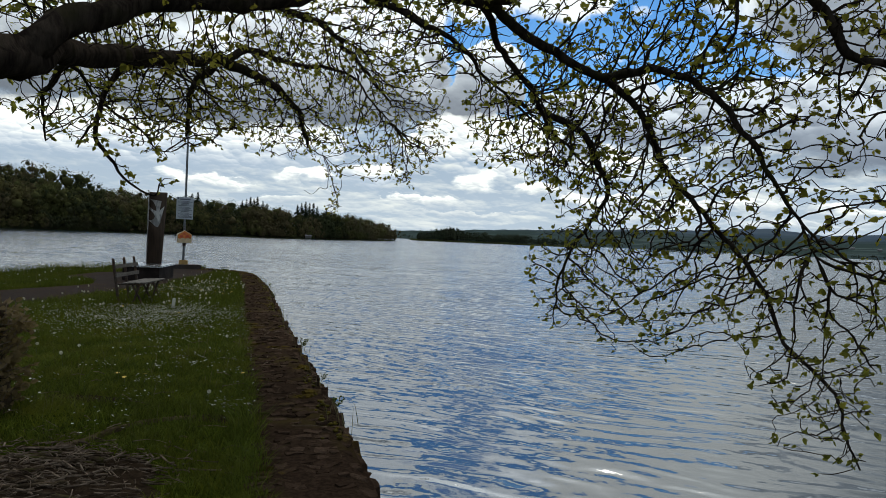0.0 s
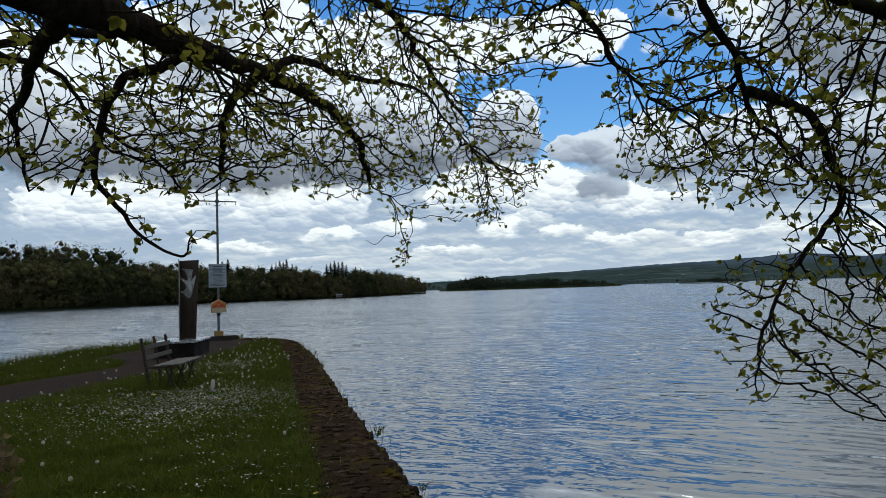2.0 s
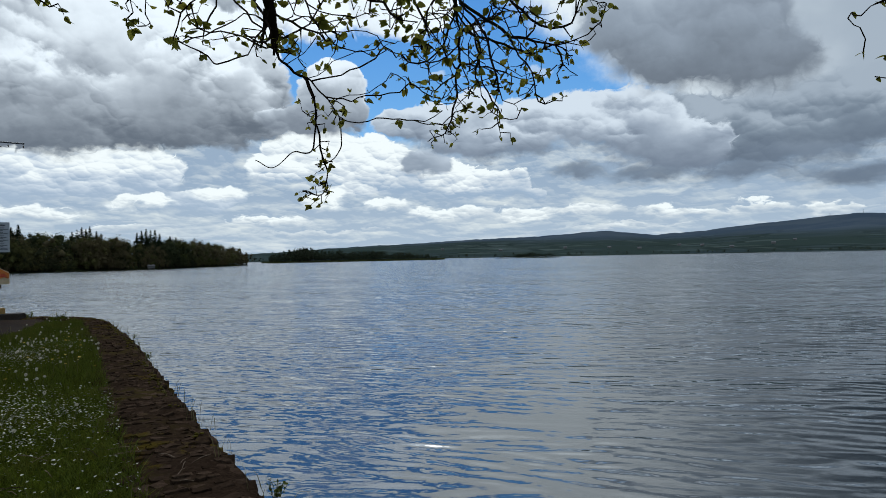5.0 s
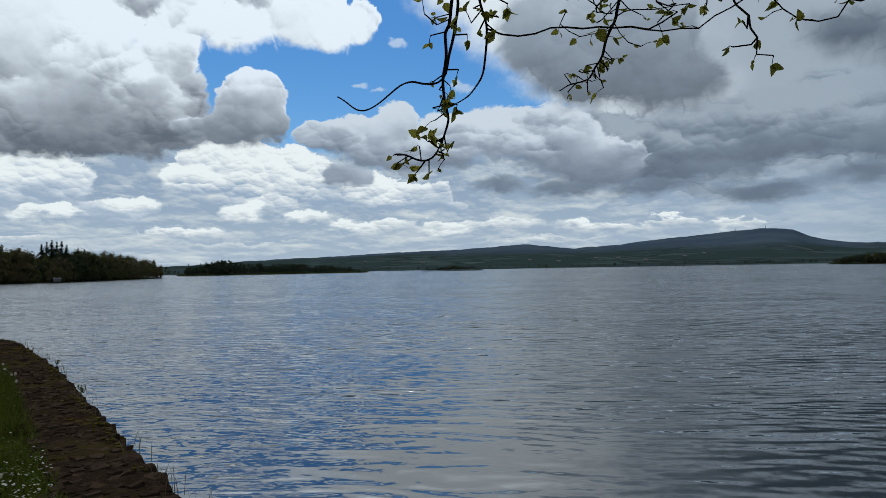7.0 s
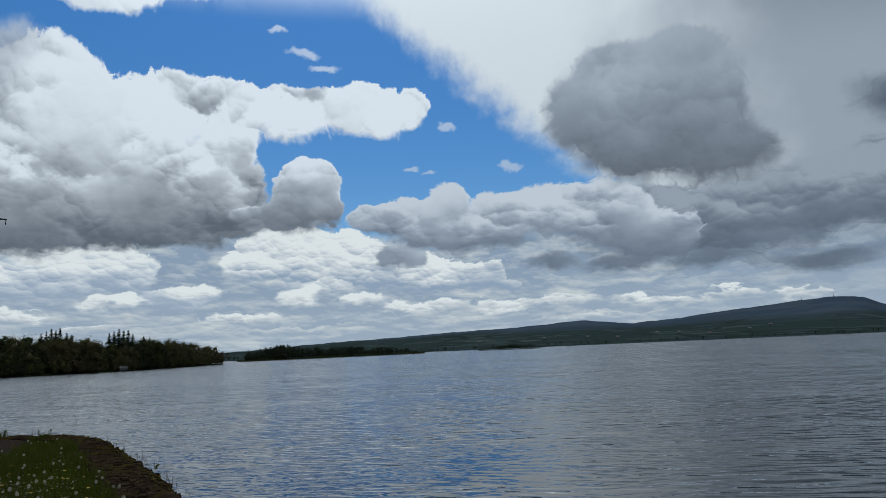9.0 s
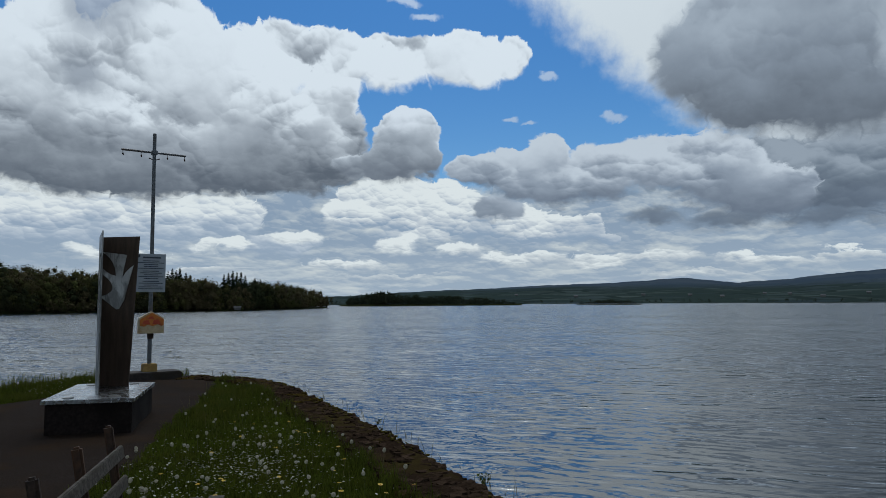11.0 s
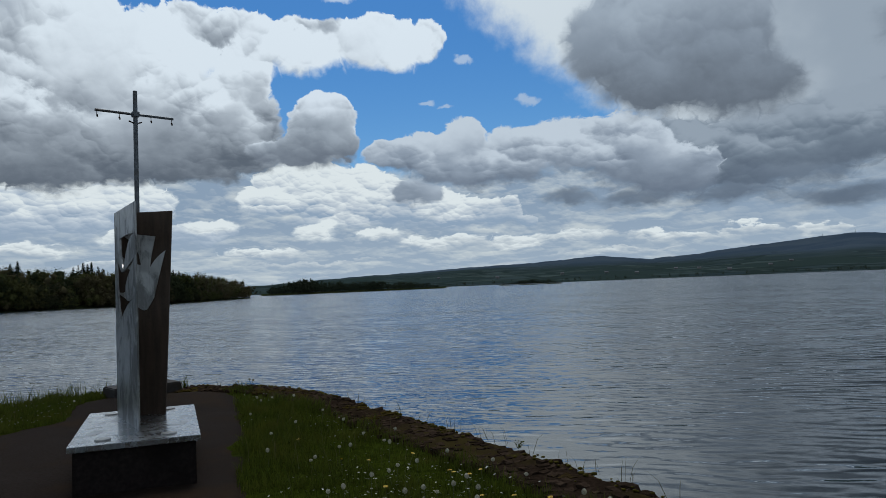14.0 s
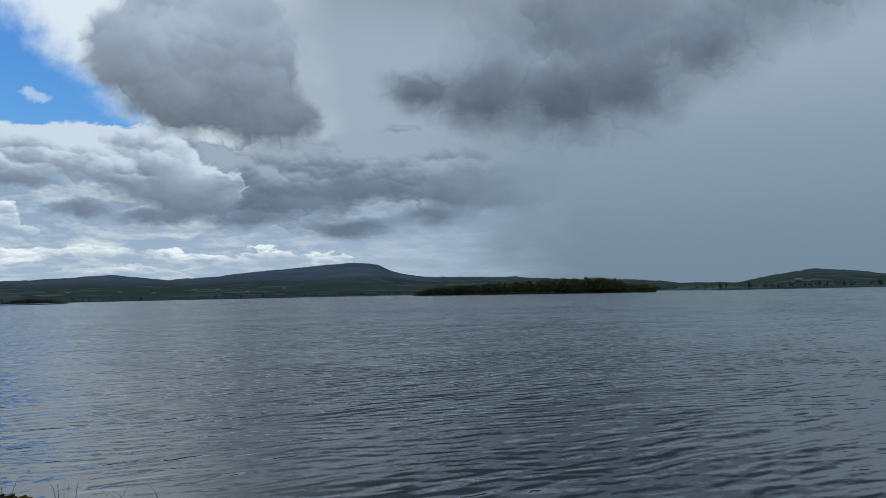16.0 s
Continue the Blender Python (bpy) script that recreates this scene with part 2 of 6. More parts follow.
    # grey cumulus under the veil
    sky = clouds(sky, [(28.4, 8.8, 4.4, 3.0), (33.4, 8.4, 4.4, 3.2), (38.4, 9.4, 4.0, 3.2), (43.4, 9.8, 4.0, 3.6), (48, 9.0, 4.4, 3.2), (53, 8.8, 5.0, 3.2)],
                 (0.115, 0.138, 0.175), (0.20, 0.23, 0.27), (0.36, 0.39, 0.43), 4.8, 14.0, 0.2, 1.0, 0.8, 0.20, 0.0, 1.0, 0.12, 0.4)
    sky = clouds(sky, [(6.6, 10.3, 2.4, 1.1), (9.6, 10.2, 2.6, 1.6), (12.4, 11.2, 1.7, 2.0), (12.4, 8.9, 3.8, 1.7), (16.6, 9.8, 3.0, 2.3), (20.4, 10.3, 2.8, 2.3), (24.2, 9.6, 3.4, 2.8), (28.0, 7.8, 3.6, 2.4)],
                 (0.165, 0.19, 0.235), (0.33, 0.36, 0.41), (0.64, 0.66, 0.69), 5.0, 13.6, 0.13, 1.05, 0.85, 0.24, 0.0, 1.0, 0.26, 0.35)
    sky = clouds(sky, [(20.5, 6.4, 3.0, 0.9), (25.5, 5.8, 3.6, 1.0), (32, 5.6, 5.0, 1.1), (39, 5.2, 5.5, 1.2), (46, 5.8, 4.5, 1.4), (36, 7.0, 5, 1.2)], (0.125, 0.15, 0.19), (0.20, 0.23, 0.275), (0.40, 0.43, 0.47), 4.6, 11.0, 0.8, 0.8, 0.6, 0.12, 0.0, 0.9, 0.1, 0.4)
    sky = clouds(sky, [(8.2, 7.5, 1.7, 1.2), (7.4, 7.0, 1.2, 0.9), (9.2, 7.0, 1.0, 0.9)], (0.22, 0.25, 0.30), (0.36, 0.39, 0.44), (0.62, 0.65, 0.69), 5.8, 9.6, 0.35, 0.9, 0.6, 0.2, 0.0, 0.95, 0.1, 0.3)
    # the dark cloud in front and the one that brings the rain
    sky = clouds(sky, [(23.8, 17.6, 3.6, 3.6), (28.4, 18.4, 4.6, 4.0), (33.2, 18.4, 2.7, 2.6), (27.6, 14.2, 5.0, 2.8), (33.4, 13.4, 4.4, 2.5), (25.6, 21.0, 2.6, 1.6), (31, 21.2, 3.6, 1.6), (32, 16, 3.8, 2.6)],
                 (0.150, 0.165, 0.19), (0.27, 0.295, 0.335), (0.42, 0.45, 0.49), 11.0, 24.0, 0.30, 0.9, 0.34, 0.12, 0.0, 1.0, 0.10, 0.25)
    rain = k.m("MULTIPLY", k.step(k.m("ADD", az, k.m("MULTIPLY", k.m("SUBTRACT", soft, 0.5), 10.0)), 42.0, 58.0), k.step(az, 130.0, 105.0))
    sky = k.mix(k.m("MULTIPLY", rain, k.step(el, 19.0, 9.0)), sky, k.mix(k.step(el, 0.0, 13.0), (0.190, 0.240, 0.275), (0.27, 0.32, 0.36)))
    sky = clouds(sky, [(46.0, 15.6, 4.4, 2.2), (50.5, 15.0, 5.5, 3.6), (56.0, 14.4, 6.0, 4.4), (61.5, 15.4, 6.0, 4.6), (67.0, 18.2, 6.5, 4.6), (73, 21, 8, 5), (58, 20.5, 12, 6), (82, 25, 10, 6), (70, 25, 12, 5)],
                 (0.085, 0.102, 0.130), (0.175, 0.20, 0.235), (0.32, 0.35, 0.39), 11.5, 26.0, 0.8, 0.9, 0.28, 0.12, 0.0, 1.0, 0.05, 0.25)
    # rain cloud carried on above the view, added darker to dim the water
    unseen_dark = k.m("MULTIPLY", k.m("MULTIPLY", k.step(k.m("ADD", az, k.m("MULTIPLY", lump, 10.0)), 26.0, 50.0), k.step(el, 18.0, 31.0)), k.step(az, 150.0, 120.0))
    sky = k.mix(unseen_dark, sky, k.mix(k.m("ADD", 0.4, tilt, clamp=True), (0.050, 0.060, 0.076), (0.085, 0.098, 0.118)))
    # thin cloud is brightest round the hidden sun
    toward = k.v("DOT_PRODUCT", way, (math.cos(radians(SUN_EL)) * math.sin(radians(SUN_AZ)), math.cos(radians(SUN_EL)) * math.cos(radians(SUN_AZ)), math.sin(radians(SUN_EL))))
    aureole = k.m("ADD", 1.0, k.m("MULTIPLY", k.m("POWER", k.m("MAXIMUM", toward, 0.0), 15.0), 2.4))
    sky = k.v("MULTIPLY", sky, (0.875, 0.98, 1.06))
    sky = k.v("SCALE", sky, None)
    sky.node.inputs["Scale"].default_value = 1.0
    k.t.links.new(aureole, sky.node.inputs["Scale"])
    back = k.node("ShaderNodeBackground")
    k.put(back.inputs[0], sky)
    back.inputs[1].default_value = 1.0
    out = k.node("ShaderNodeOutputWorld")
    k.put(out.inputs[0], back.outputs[0])


SKY_BLUE = 0.085
make_sky()


# ---- materials ----
def material(name):
    mat = bpy.data.materials.new(name)
    mat.use_nodes = True
    k = Tree(mat.node_tree)
    k.bsdf = mat.node_tree.nodes["Principled BSDF"]
    k.co = k.node("ShaderNodeTexCoord").outputs["Object"]
    k.pos = k.node("ShaderNodeNewGeometry")
    k.mat = mat
    return k


def finish(k, color, rough=0.8, metal=0.0, height=None, depth=0.01, strength=1.0, spec=None):
    b = k.bsdf
    k.put(b.inputs["Base Color"], (*color, 1) if isinstance(color, tuple) and len(color) == 3 else color)
    k.put(b.inputs["Roughness"], rough)
    b.inputs["Metallic"].default_value = metal
    if spec is not None:
        b.inputs["Specular IOR Level"].default_value = spec
    if height is not None:
        bump = k.node("ShaderNodeBump")
        bump.inputs["Strength"].default_value, bump.inputs["Distance"].default_value = strength, depth
        k.put(bump.inputs["Height"], height)
        k.put(b.inputs["Normal"], bump.outputs[0])
    return k.mat


def ramp_mat(name, dark, light, scale, rough=0.8, metal=0.0, depth=0.004, stain=None, stain_scale=1.5, spec=None, stretch=(1, 1, 1)):
    """Two-scale mottled surface: fine grain between two colours, and wide stains of a third."""
    k = material(name)
    co = k.v("MULTIPLY", k.co, stretch)
    grain = k.noise(co, scale, 8.0, 0.65)
    wide = k.noise(k.co, stain_scale, 4.0, 0.6)
    col = k.mix(k.step(grain, 0.3, 0.7), dark, light)
    if stain:
        col = k.mix(k.step(wide, 0.48, 0.68), col, stain)
    return finish(k, col, k.step(wide, 0.2, 0.8, max(0.02, rough - 0.1), min(1.0, rough + 0.1)), metal, grain, depth, 1.0, spec)


def water_mat():
    """Ripples as slopes at four sizes, so that they hold at any distance."""
    k = material("lake_water")
    g = k.pos.outputs["Position"]
    half = (0.5, 0.5, 0.5)
    # the wind drives the ripples towards the pier
    turn = radians(22.0)
    gx, gy, gz = k.split(g)
    across = k.m("SUBTRACT", k.m("MULTIPLY", gx, math.cos(turn)), k.m("MULTIPLY", gy, math.sin(turn)))
    along = k.m("ADD", k.m("MULTIPLY", gx, math.sin(turn)), k.m("MULTIPLY", gy, math.cos(turn)))
    w = k.xyz(across, along, 0.0)

    def slopes(stretch, scale, detail, bend, amount):
        n = k.v("SUBTRACT", k.noise(k.v("MULTIPLY", w, stretch), scale, detail, 0.5, bend, 1), half)
        return k.v("MULTIPLY", n, amount)

    # trains of small waves, each bent and broken up by slow noise
    sway = k.v("SUBTRACT", k.noise(k.v("MULTIPLY", w, (0.5, 1.0, 1)), 0.8, 2.0, 0.5, 0.0, 1), half)
    patch = k.noise(k.v("MULTIPLY", w, (0.5, 1.0, 1)), 0.55, 2.0, 0.5, 0.0, 1)
    trains = None
    for i, (length, heading, steep) in enumerate(((0.78, 7, 0.055), (0.52, -13, 0.072), (0.35, 16, 0.070), (0.25, -5, 0.062))):
        c, sn = math.cos(radians(heading)), math.sin(radians(heading))
        way = k.v("DOT_PRODUCT", k.v("ADD", w, k.v("MULTIPLY", sway, (0.9, 0.9, 0))), (sn * math.tau / length, c * math.tau / length, 0))
        local = k.step(k.v("DOT_PRODUCT", patch, ((1, 0, 0), (0, 1, 0), (0, 0, 1), (0.5, 0.5, 0))[i]), 0.34, 0.66, 0.15, 1.5)
        a = k.m("MULTIPLY", k.m("MULTIPLY", k.m("SINE", way), local), steep)
        t = k.xyz(k.m("MULTIPLY", a, sn), k.m("MULTIPLY", a, c), 0.0)
        trains = t if trains is None else k.v("ADD", trains, t)
    swell = slopes((0.40, 1.0, 1), 0.9, 0.0, 0.3, (0.08, 0.18, 0))
    mid = slopes((0.50, 1.0, 1), 3.4, 1.0, 0.5, (0.16, 0.30, 0))
    fine = slopes((0.60, 1.0, 1), 11.0, 2.0, 0.4, (0.16, 0.26, 0))
    gust = k.step(k.noise(k.v("MULTIPLY", w, (0.5, 1.0, 1)), 0.05, 3.0, 0.5), 0.35, 0.65, 0.70, 1.15)
    n = k.v("SCALE", k.v("ADD", k.v("ADD", swell, trains), k.v("ADD", mid, fine)))
    k.t.links.new(gust, n.node.inputs["Scale"])
    sx, sy, sz = k.split(n)
    n = k.xyz(k.m("ADD", k.m("MULTIPLY", sx, math.cos(turn)), k.m("MULTIPLY", sy, math.sin(turn))),
              k.m("SUBTRACT", k.m("MULTIPLY", sy, math.cos(turn)), k.m("MULTIPLY", sx, math.sin(turn))), 0.0)
    normal = k.v("NORMALIZE", k.v("ADD", n, (-0.030, -0.098, 1.0)))
    murk = k.mix(k.noise(g, 0.05, 2.0), (0.016, 0.024, 0.030), (0.026, 0.036, 0.042))
    k.bsdf.inputs["IOR"].default_value = 2.05
    k.put(k.bsdf.inputs["Normal"], normal)
    return finish(k, murk, 0.06)


def ground_mat(name, a, b, patch, bump_depth):
    k = material(name)
    g = k.pos.outputs["Position"]
    n1, n2, n3 = k.noise(g, 0.9, 5.0, 0.6), k.noise(g, 14.0, 6.0, 0.65), k.noise(g, 0.35, 3.0, 0.5)
    col = k.mix(k.step(n2, 0.3, 0.7), a, b)
    col = k.mix(k.step(n1, 0.55, 0.75), col, patch)
    col = k.mix(k.step(n3, 0.4, 0.7, 0.0, 0.5), col, a)
    return finish(k, col, 0.95, 0.0, n2, bump_depth, 1.0, 0.0)


def leaf_mat(name, dark, light, tint, passing=0.35, patch=0.35, spec=0.05):
    """Foliage: every island its own shade, some light passing through."""
    k = material(name)
    r = k.pos.outputs["Random Per Island"]
    wide = k.noise(k.pos.outputs["Position"], patch, 3.0)
    col = k.mix(r, dark, light)
    col = k.mix(k.step(wide, 0.45, 0.7, 0.0, 0.7), col, tint)
    mat = finish(k, col, 0.7, spec=spec)
    tr = k.node("ShaderNodeBsdfTranslucent")
    k.put(tr.inputs[0], k.mix(0.5, col, tint))
    mx = k.node("ShaderNodeMixShader")
    mx.inputs[0].default_value = passing
    k.put(mx.inputs[1], k.bsdf.outputs[0])
    k.put(mx.inputs[2], tr.outputs[0])
    k.put(mat.node_tree.nodes["Material Output"].inputs[0], mx.outputs[0])
    return mat


def stone_mat():
    k = material("wall_stone")
    rnd = k.node("ShaderNodeObjectInfo").outputs["Random"]
    isl = k.pos.outputs["Random Per Island"]
    g = k.pos.outputs["Position"]
    grain, wide = k.noise(g, 26.0, 7.0, 0.7), k.noise(g, 1.1, 4.0, 0.6)
    mixr = k.m("FRACT", k.m("ADD", rnd, isl))
    col = k.mix(mixr, (0.034, 0.022, 0.015), (0.092, 0.061, 0.043))
    col = k.mix(k.step(grain, 0.35, 0.7), k.mix(0.55, col, (0.020, 0.013, 0.009)), col)
    col = k.mix(k.step(k.m("ADD", wide, k.m("MULTIPLY", grain, 0.25)), 0.68, 0.80), col, (0.070, 0.050, 0.010))
    return finish(k, col, 0.92, 0.0, grain, 0.02, 1.0, 0.0)


def corten_mat():
    k = material("weathered_steel")
    streak = k.noise(k.v("MULTIPLY", k.co, (6, 6, 0.8)), 2.0, 6.0, 0.6)
    fine = k.noise(k.co, 30.0, 6.0, 0.7)
    col = k.mix(k.step(streak, 0.35, 0.65), (0.066, 0.044, 0.031), (0.098, 0.066, 0.047))
    col = k.mix(k.step(fine, 0.55, 0.75, 0.0, 0.5), col, (0.054, 0.037, 0.029))
    return finish(k, col, k.step(fine, 0.3, 0.7, 0.55, 0.75), 0.0, fine, 0.001, 0.6, 0.3)


def steel_mat(name, rough, tone, metal=0.9):
    k = material(name)
    swirl = k.noise(k.v("MULTIPLY", k.co, (3, 3, 1.2)), 5.0, 6.0, 0.65, 1.2)
    stain = k.noise(k.v("MULTIPLY", k.co, (1.6, 1.6, 0.8)), 2.6, 6.0, 0.65, 0.8)
    run = k.noise(k.v("MULTIPLY", k.co, (9, 9, 0.7)), 2.0, 5.0, 0.6, 0.4)
    col = k.mix(k.step(stain, 0.46, 0.60), tone, tuple(c * 0.42 for c in tone))
    col = k.mix(k.step(run, 0.54, 0.70, 0.0, 0.6), col, (0.13, 0.085, 0.06))
    col = k.mix(k.step(swirl, 0.42, 0.6, 0.0, 0.35), col, tuple(c * 0.8 for c in tone))
    return finish(k, col, k.m("ADD", k.step(swirl, 0.3, 0.7, rough - 0.05, rough + 0.08), k.step(stain, 0.46, 0.56, 0.0, 0.14)), metal, swirl, 0.0008, 0.5)


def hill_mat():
    """Farmland with hedges below, moorland above, tinted blue for distance haze."""
    k = material("hazy_hill_land")
    g = k.pos.outputs["Position"]
    z = k.split(g)[2]
    cell = k.voronoi(k.v("MULTIPLY", g, (1, 1, 0)), 0.009, "F1", 1)
    hedge = k.voronoi(k.v("MULTIPLY", g, (1, 1, 0)), 0.009, "DISTANCE_TO_EDGE")
    shade = k.split(cell)[0]
    # blue haze of distance is mixed into the fields' and moorland's colours
    hazed_field = k.mix(shade, (0.037, 0.055, 0.061), (0.074, 0.099, 0.094))
    hazed_field = k.mix(k.step(hedge, 0.12, 0.05), hazed_field, (0.030, 0.044, 0.040))
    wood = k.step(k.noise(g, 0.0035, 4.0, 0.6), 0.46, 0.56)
    hazed_field = k.mix(wood, hazed_field, (0.036, 0.054, 0.050))
    hazed_moor = k.mix(k.step(k.noise(g, 0.004, 5.0, 0.6), 0.4, 0.62), (0.052, 0.076, 0.108), (0.072, 0.096, 0.122))
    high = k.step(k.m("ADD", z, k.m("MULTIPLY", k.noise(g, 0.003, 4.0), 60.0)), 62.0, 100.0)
    return finish(k, k.mix(high, hazed_field, hazed_moor), 1.0, spec=0.0)


M = {}
M["water"] = water_mat()
M["turf"] = ground_mat("turf", (0.016, 0.022, 0.003), (0.046, 0.062, 0.006), (0.044, 0.040, 0.010), 0.03)
M["soil"] = ground_mat("bare_soil", (0.018, 0.012, 0.008), (0.042, 0.029, 0.019), (0.028, 0.024, 0.010), 0.03)
M["asphalt"] = ramp_mat("asphalt", (0.016, 0.011, 0.009), (0.034, 0.025, 0.020), 60, 0.95, 0, 0.006, (0.034, 0.022, 0.014), 0.9, 0.02)
M["blade"] = leaf_mat("grass_blade", (0.022, 0.034, 0.004), (0.105, 0.140, 0.018), (0.110, 0.112, 0.020), 0.33, 1.3)
M["mossgrass"] = leaf_mat("mossy_turf", (0.062, 0.082, 0.008), (0.140, 0.160, 0.016), (0.120, 0.118, 0.018), 0.35, 2.0)
M["dryblade"] = leaf_mat("seed_grass", (0.10, 0.095, 0.045), (0.20, 0.18, 0.09), (0.12, 0.11, 0.05), 0.35)
M["leaf"] = leaf_mat("tree_leaf", (0.080, 0.105, 0.014), (0.250, 0.260, 0.040), (0.190, 0.165, 0.028), 0.6)
M["shore"] = leaf_mat("shore_leaf", (0.058, 0.066, 0.024), (0.108, 0.114, 0.042), (0.112, 0.092, 0.042), 0.15, 0.05, 0.0)
M["shoredark"] = leaf_mat("shore_dark_leaf", (0.030, 0.039, 0.020), (0.060, 0.070, 0.034), (0.050, 0.048, 0.027), 0.15, 0.05, 0.0)
M["shorebrown"] = leaf_mat("shore_budding_leaf", (0.074, 0.064, 0.034), (0.120, 0.104, 0.054), (0.102, 0.084, 0.046), 0.15, 0.05, 0.0)
M["palewood"] = leaf_mat("bare_pale_twig", (0.13, 0.115, 0.085), (0.21, 0.19, 0.14), (0.17, 0.15, 0.11), 0.1, 0.05, 0.0)
M["darkwood"] = leaf_mat("far_leaf", (0.028, 0.038, 0.024), (0.056, 0.070, 0.042), (0.052, 0.056, 0.036), 0.15, 0.05, 0.0)
M["islandleaf"] = leaf_mat("island_leaf", (0.056, 0.062, 0.030), (0.092, 0.100, 0.046), (0.100, 0.092, 0.050), 0.15, 0.06, 0.0)
M["islanddark"] = leaf_mat("island_dark_leaf", (0.036, 0.044, 0.024), (0.066, 0.076, 0.040), (0.058, 0.056, 0.034), 0.15, 0.06, 0.0)
M["conifer"] = leaf_mat("conifer_leaf", (0.010, 0.018, 0.010), (0.022, 0.034, 0.016), (0.014, 0.024, 0.012), 0.1, 0.35, 0.0)
M["bark"] = ramp_mat("bark", (0.012, 0.009, 0.008), (0.050, 0.040, 0.031), 16, 0.95, 0, 0.02, (0.028, 0.026, 0.012), 2.0, 0.0, (1, 1, 0.35))
M["stone"] = stone_mat()
M["mortar"] = ramp_mat("earthy_mortar", (0.014, 0.009, 0.006), (0.040, 0.026, 0.018), 30, 0.95, 0, 0.012, (0.045, 0.034, 0.012), 0.6, 0.0)
M["corten"] = corten_mat()
M["steel"] = steel_mat("brushed_steel", 0.34, (0.36, 0.35, 0.335))
M["dove"] = steel_mat("pale_dove_steel", 0.42, (0.62, 0.61, 0.59), 0.45)
M["plate"] = steel_mat("wet_steel_plate", 0.16, (0.60, 0.62, 0.64))
M["plinth"] = ramp_mat("dark_concrete", (0.014, 0.010, 0.009), (0.030, 0.022, 0.020), 25, 0.85, 0, 0.004, (0.012, 0.009, 0.008), 1.4, 0.1)
M["galv"] = ramp_mat("galvanised_pole", (0.10, 0.11, 0.12), (0.20, 0.21, 0.22), 20, 0.5, 0.6, 0.001, (0.12, 0.09, 0.07), 1.5)
M["iron"] = ramp_mat("rusty_iron", (0.025, 0.017, 0.014), (0.075, 0.045, 0.032), 28, 0.8, 0.2, 0.003, (0.11, 0.055, 0.03), 3.0)
M["slat"] = ramp_mat("weathered_slat", (0.05, 0.043, 0.036), (0.15, 0.135, 0.12), 9, 0.85, 0, 0.004, (0.09, 0.08, 0.068), 3.0, 0.1, (6, 0.6, 6))
M["signface"] = ramp_mat("sign_face", (0.36, 0.40, 0.44), (0.44, 0.48, 0.52), 8, 0.45, 0, 0.0005, (0.33, 0.36, 0.38), 2.0)
M["ink"] = ramp_mat("sign_ink", (0.05, 0.06, 0.08), (0.09, 0.10, 0.12), 30, 0.5)
M["cream"] = ramp_mat("cream_paint", (0.55, 0.42, 0.24), (0.66, 0.52, 0.33), 9, 0.5, 0, 0.001, (0.50, 0.30, 0.12), 4.0)
M["orange"] = ramp_mat("orange_plastic", (0.62, 0.16, 0.02), (0.75, 0.24, 0.03), 12, 0.45, 0, 0.001, (0.45, 0.10, 0.02), 6.0)
M["red"] = ramp_mat("red_mark", (0.50, 0.06, 0.02), (0.62, 0.09, 0.03), 12, 0.5)
M["yellowblock"] = ramp_mat("yellow_block", (0.34, 0.20, 0.06), (0.48, 0.30, 0.09), 14, 0.7, 0, 0.003, (0.2, 0.12, 0.05), 5.0)
M["slab"] = ramp_mat("dark_slab", (0.030, 0.024, 0.022), (0.062, 0.050, 0.046), 22, 0.9, 0, 0.005, (0.04, 0.03, 0.02), 2.0)
M["petal"] = ramp_mat("daisy_white", (0.48, 0.47, 0.42), (0.62, 0.61, 0.55), 40, 0.7)
M["clock"] = leaf_mat("seed_head", (0.52, 0.50, 0.42), (0.70, 0.67, 0.57), (0.58, 0.55, 0.46), 0.5)
M["yellow"] = ramp_mat("dandelion_yellow", (0.65, 0.42, 0.02), (0.80, 0.55, 0.04), 40, 0.6)
M["stalk"] = ramp_mat("flower_stalk", (0.07, 0.085, 0.03), (0.13, 0.13, 0.06), 20, 0.7)
M["moss"] = leaf_mat("ochre_moss", (0.050, 0.042, 0.006), (0.105, 0.082, 0.010), (0.080, 0.060, 0.012), 0.1, 2.0)
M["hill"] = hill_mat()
M["shoreland"] = ground_mat("shore_land", (0.018, 0.024, 0.010), (0.038, 0.044, 0.018), (0.030, 0.028, 0.016), 0.3)
M["straw"] = ramp_mat("dead_twig", (0.07, 0.048, 0.032), (0.26, 0.20, 0.155), 20, 0.9, 0, 0.002, (0.035, 0.024, 0.016), 5.0, 0.0)
M["root"] = ramp_mat("mossy_root", (0.038, 0.027, 0.018), (0.115, 0.084, 0.054), 14, 0.95, 0, 0.02, (0.060, 0.056, 0.018), 4.0, 0.0)
M["deadleaf"] = leaf_mat("dead_leaf", (0.10, 0.065, 0.035), (0.28, 0.20, 0.11), (0.17, 0.13, 0.05), 0.3)
M["roof"] = ramp_mat("slate_roof", (0.09, 0.09, 0.10), (0.15, 0.15, 0.16), 2, 0.8, 0, 0.01)
M["render"] = ramp_mat("house_wall", (0.12, 0.12, 0.115), (0.17, 0.168, 0.16), 2, 0.85, 0, 0.01)
M["glass"] = ramp_mat("dark_window", (0.02, 0.02, 0.025), (0.03, 0.03, 0.035), 2, 0.1)


# ---- building helpers ----
def mesh_of(name, verts, faces, mat, smooth=False):
    me = bpy.data.meshes.new(name)
    me.from_pydata([tuple(v) for v in verts], [], [tuple(f) for f in faces])
    me.materials.append(mat)
    if smooth:
        me.shade_smooth()
    return me


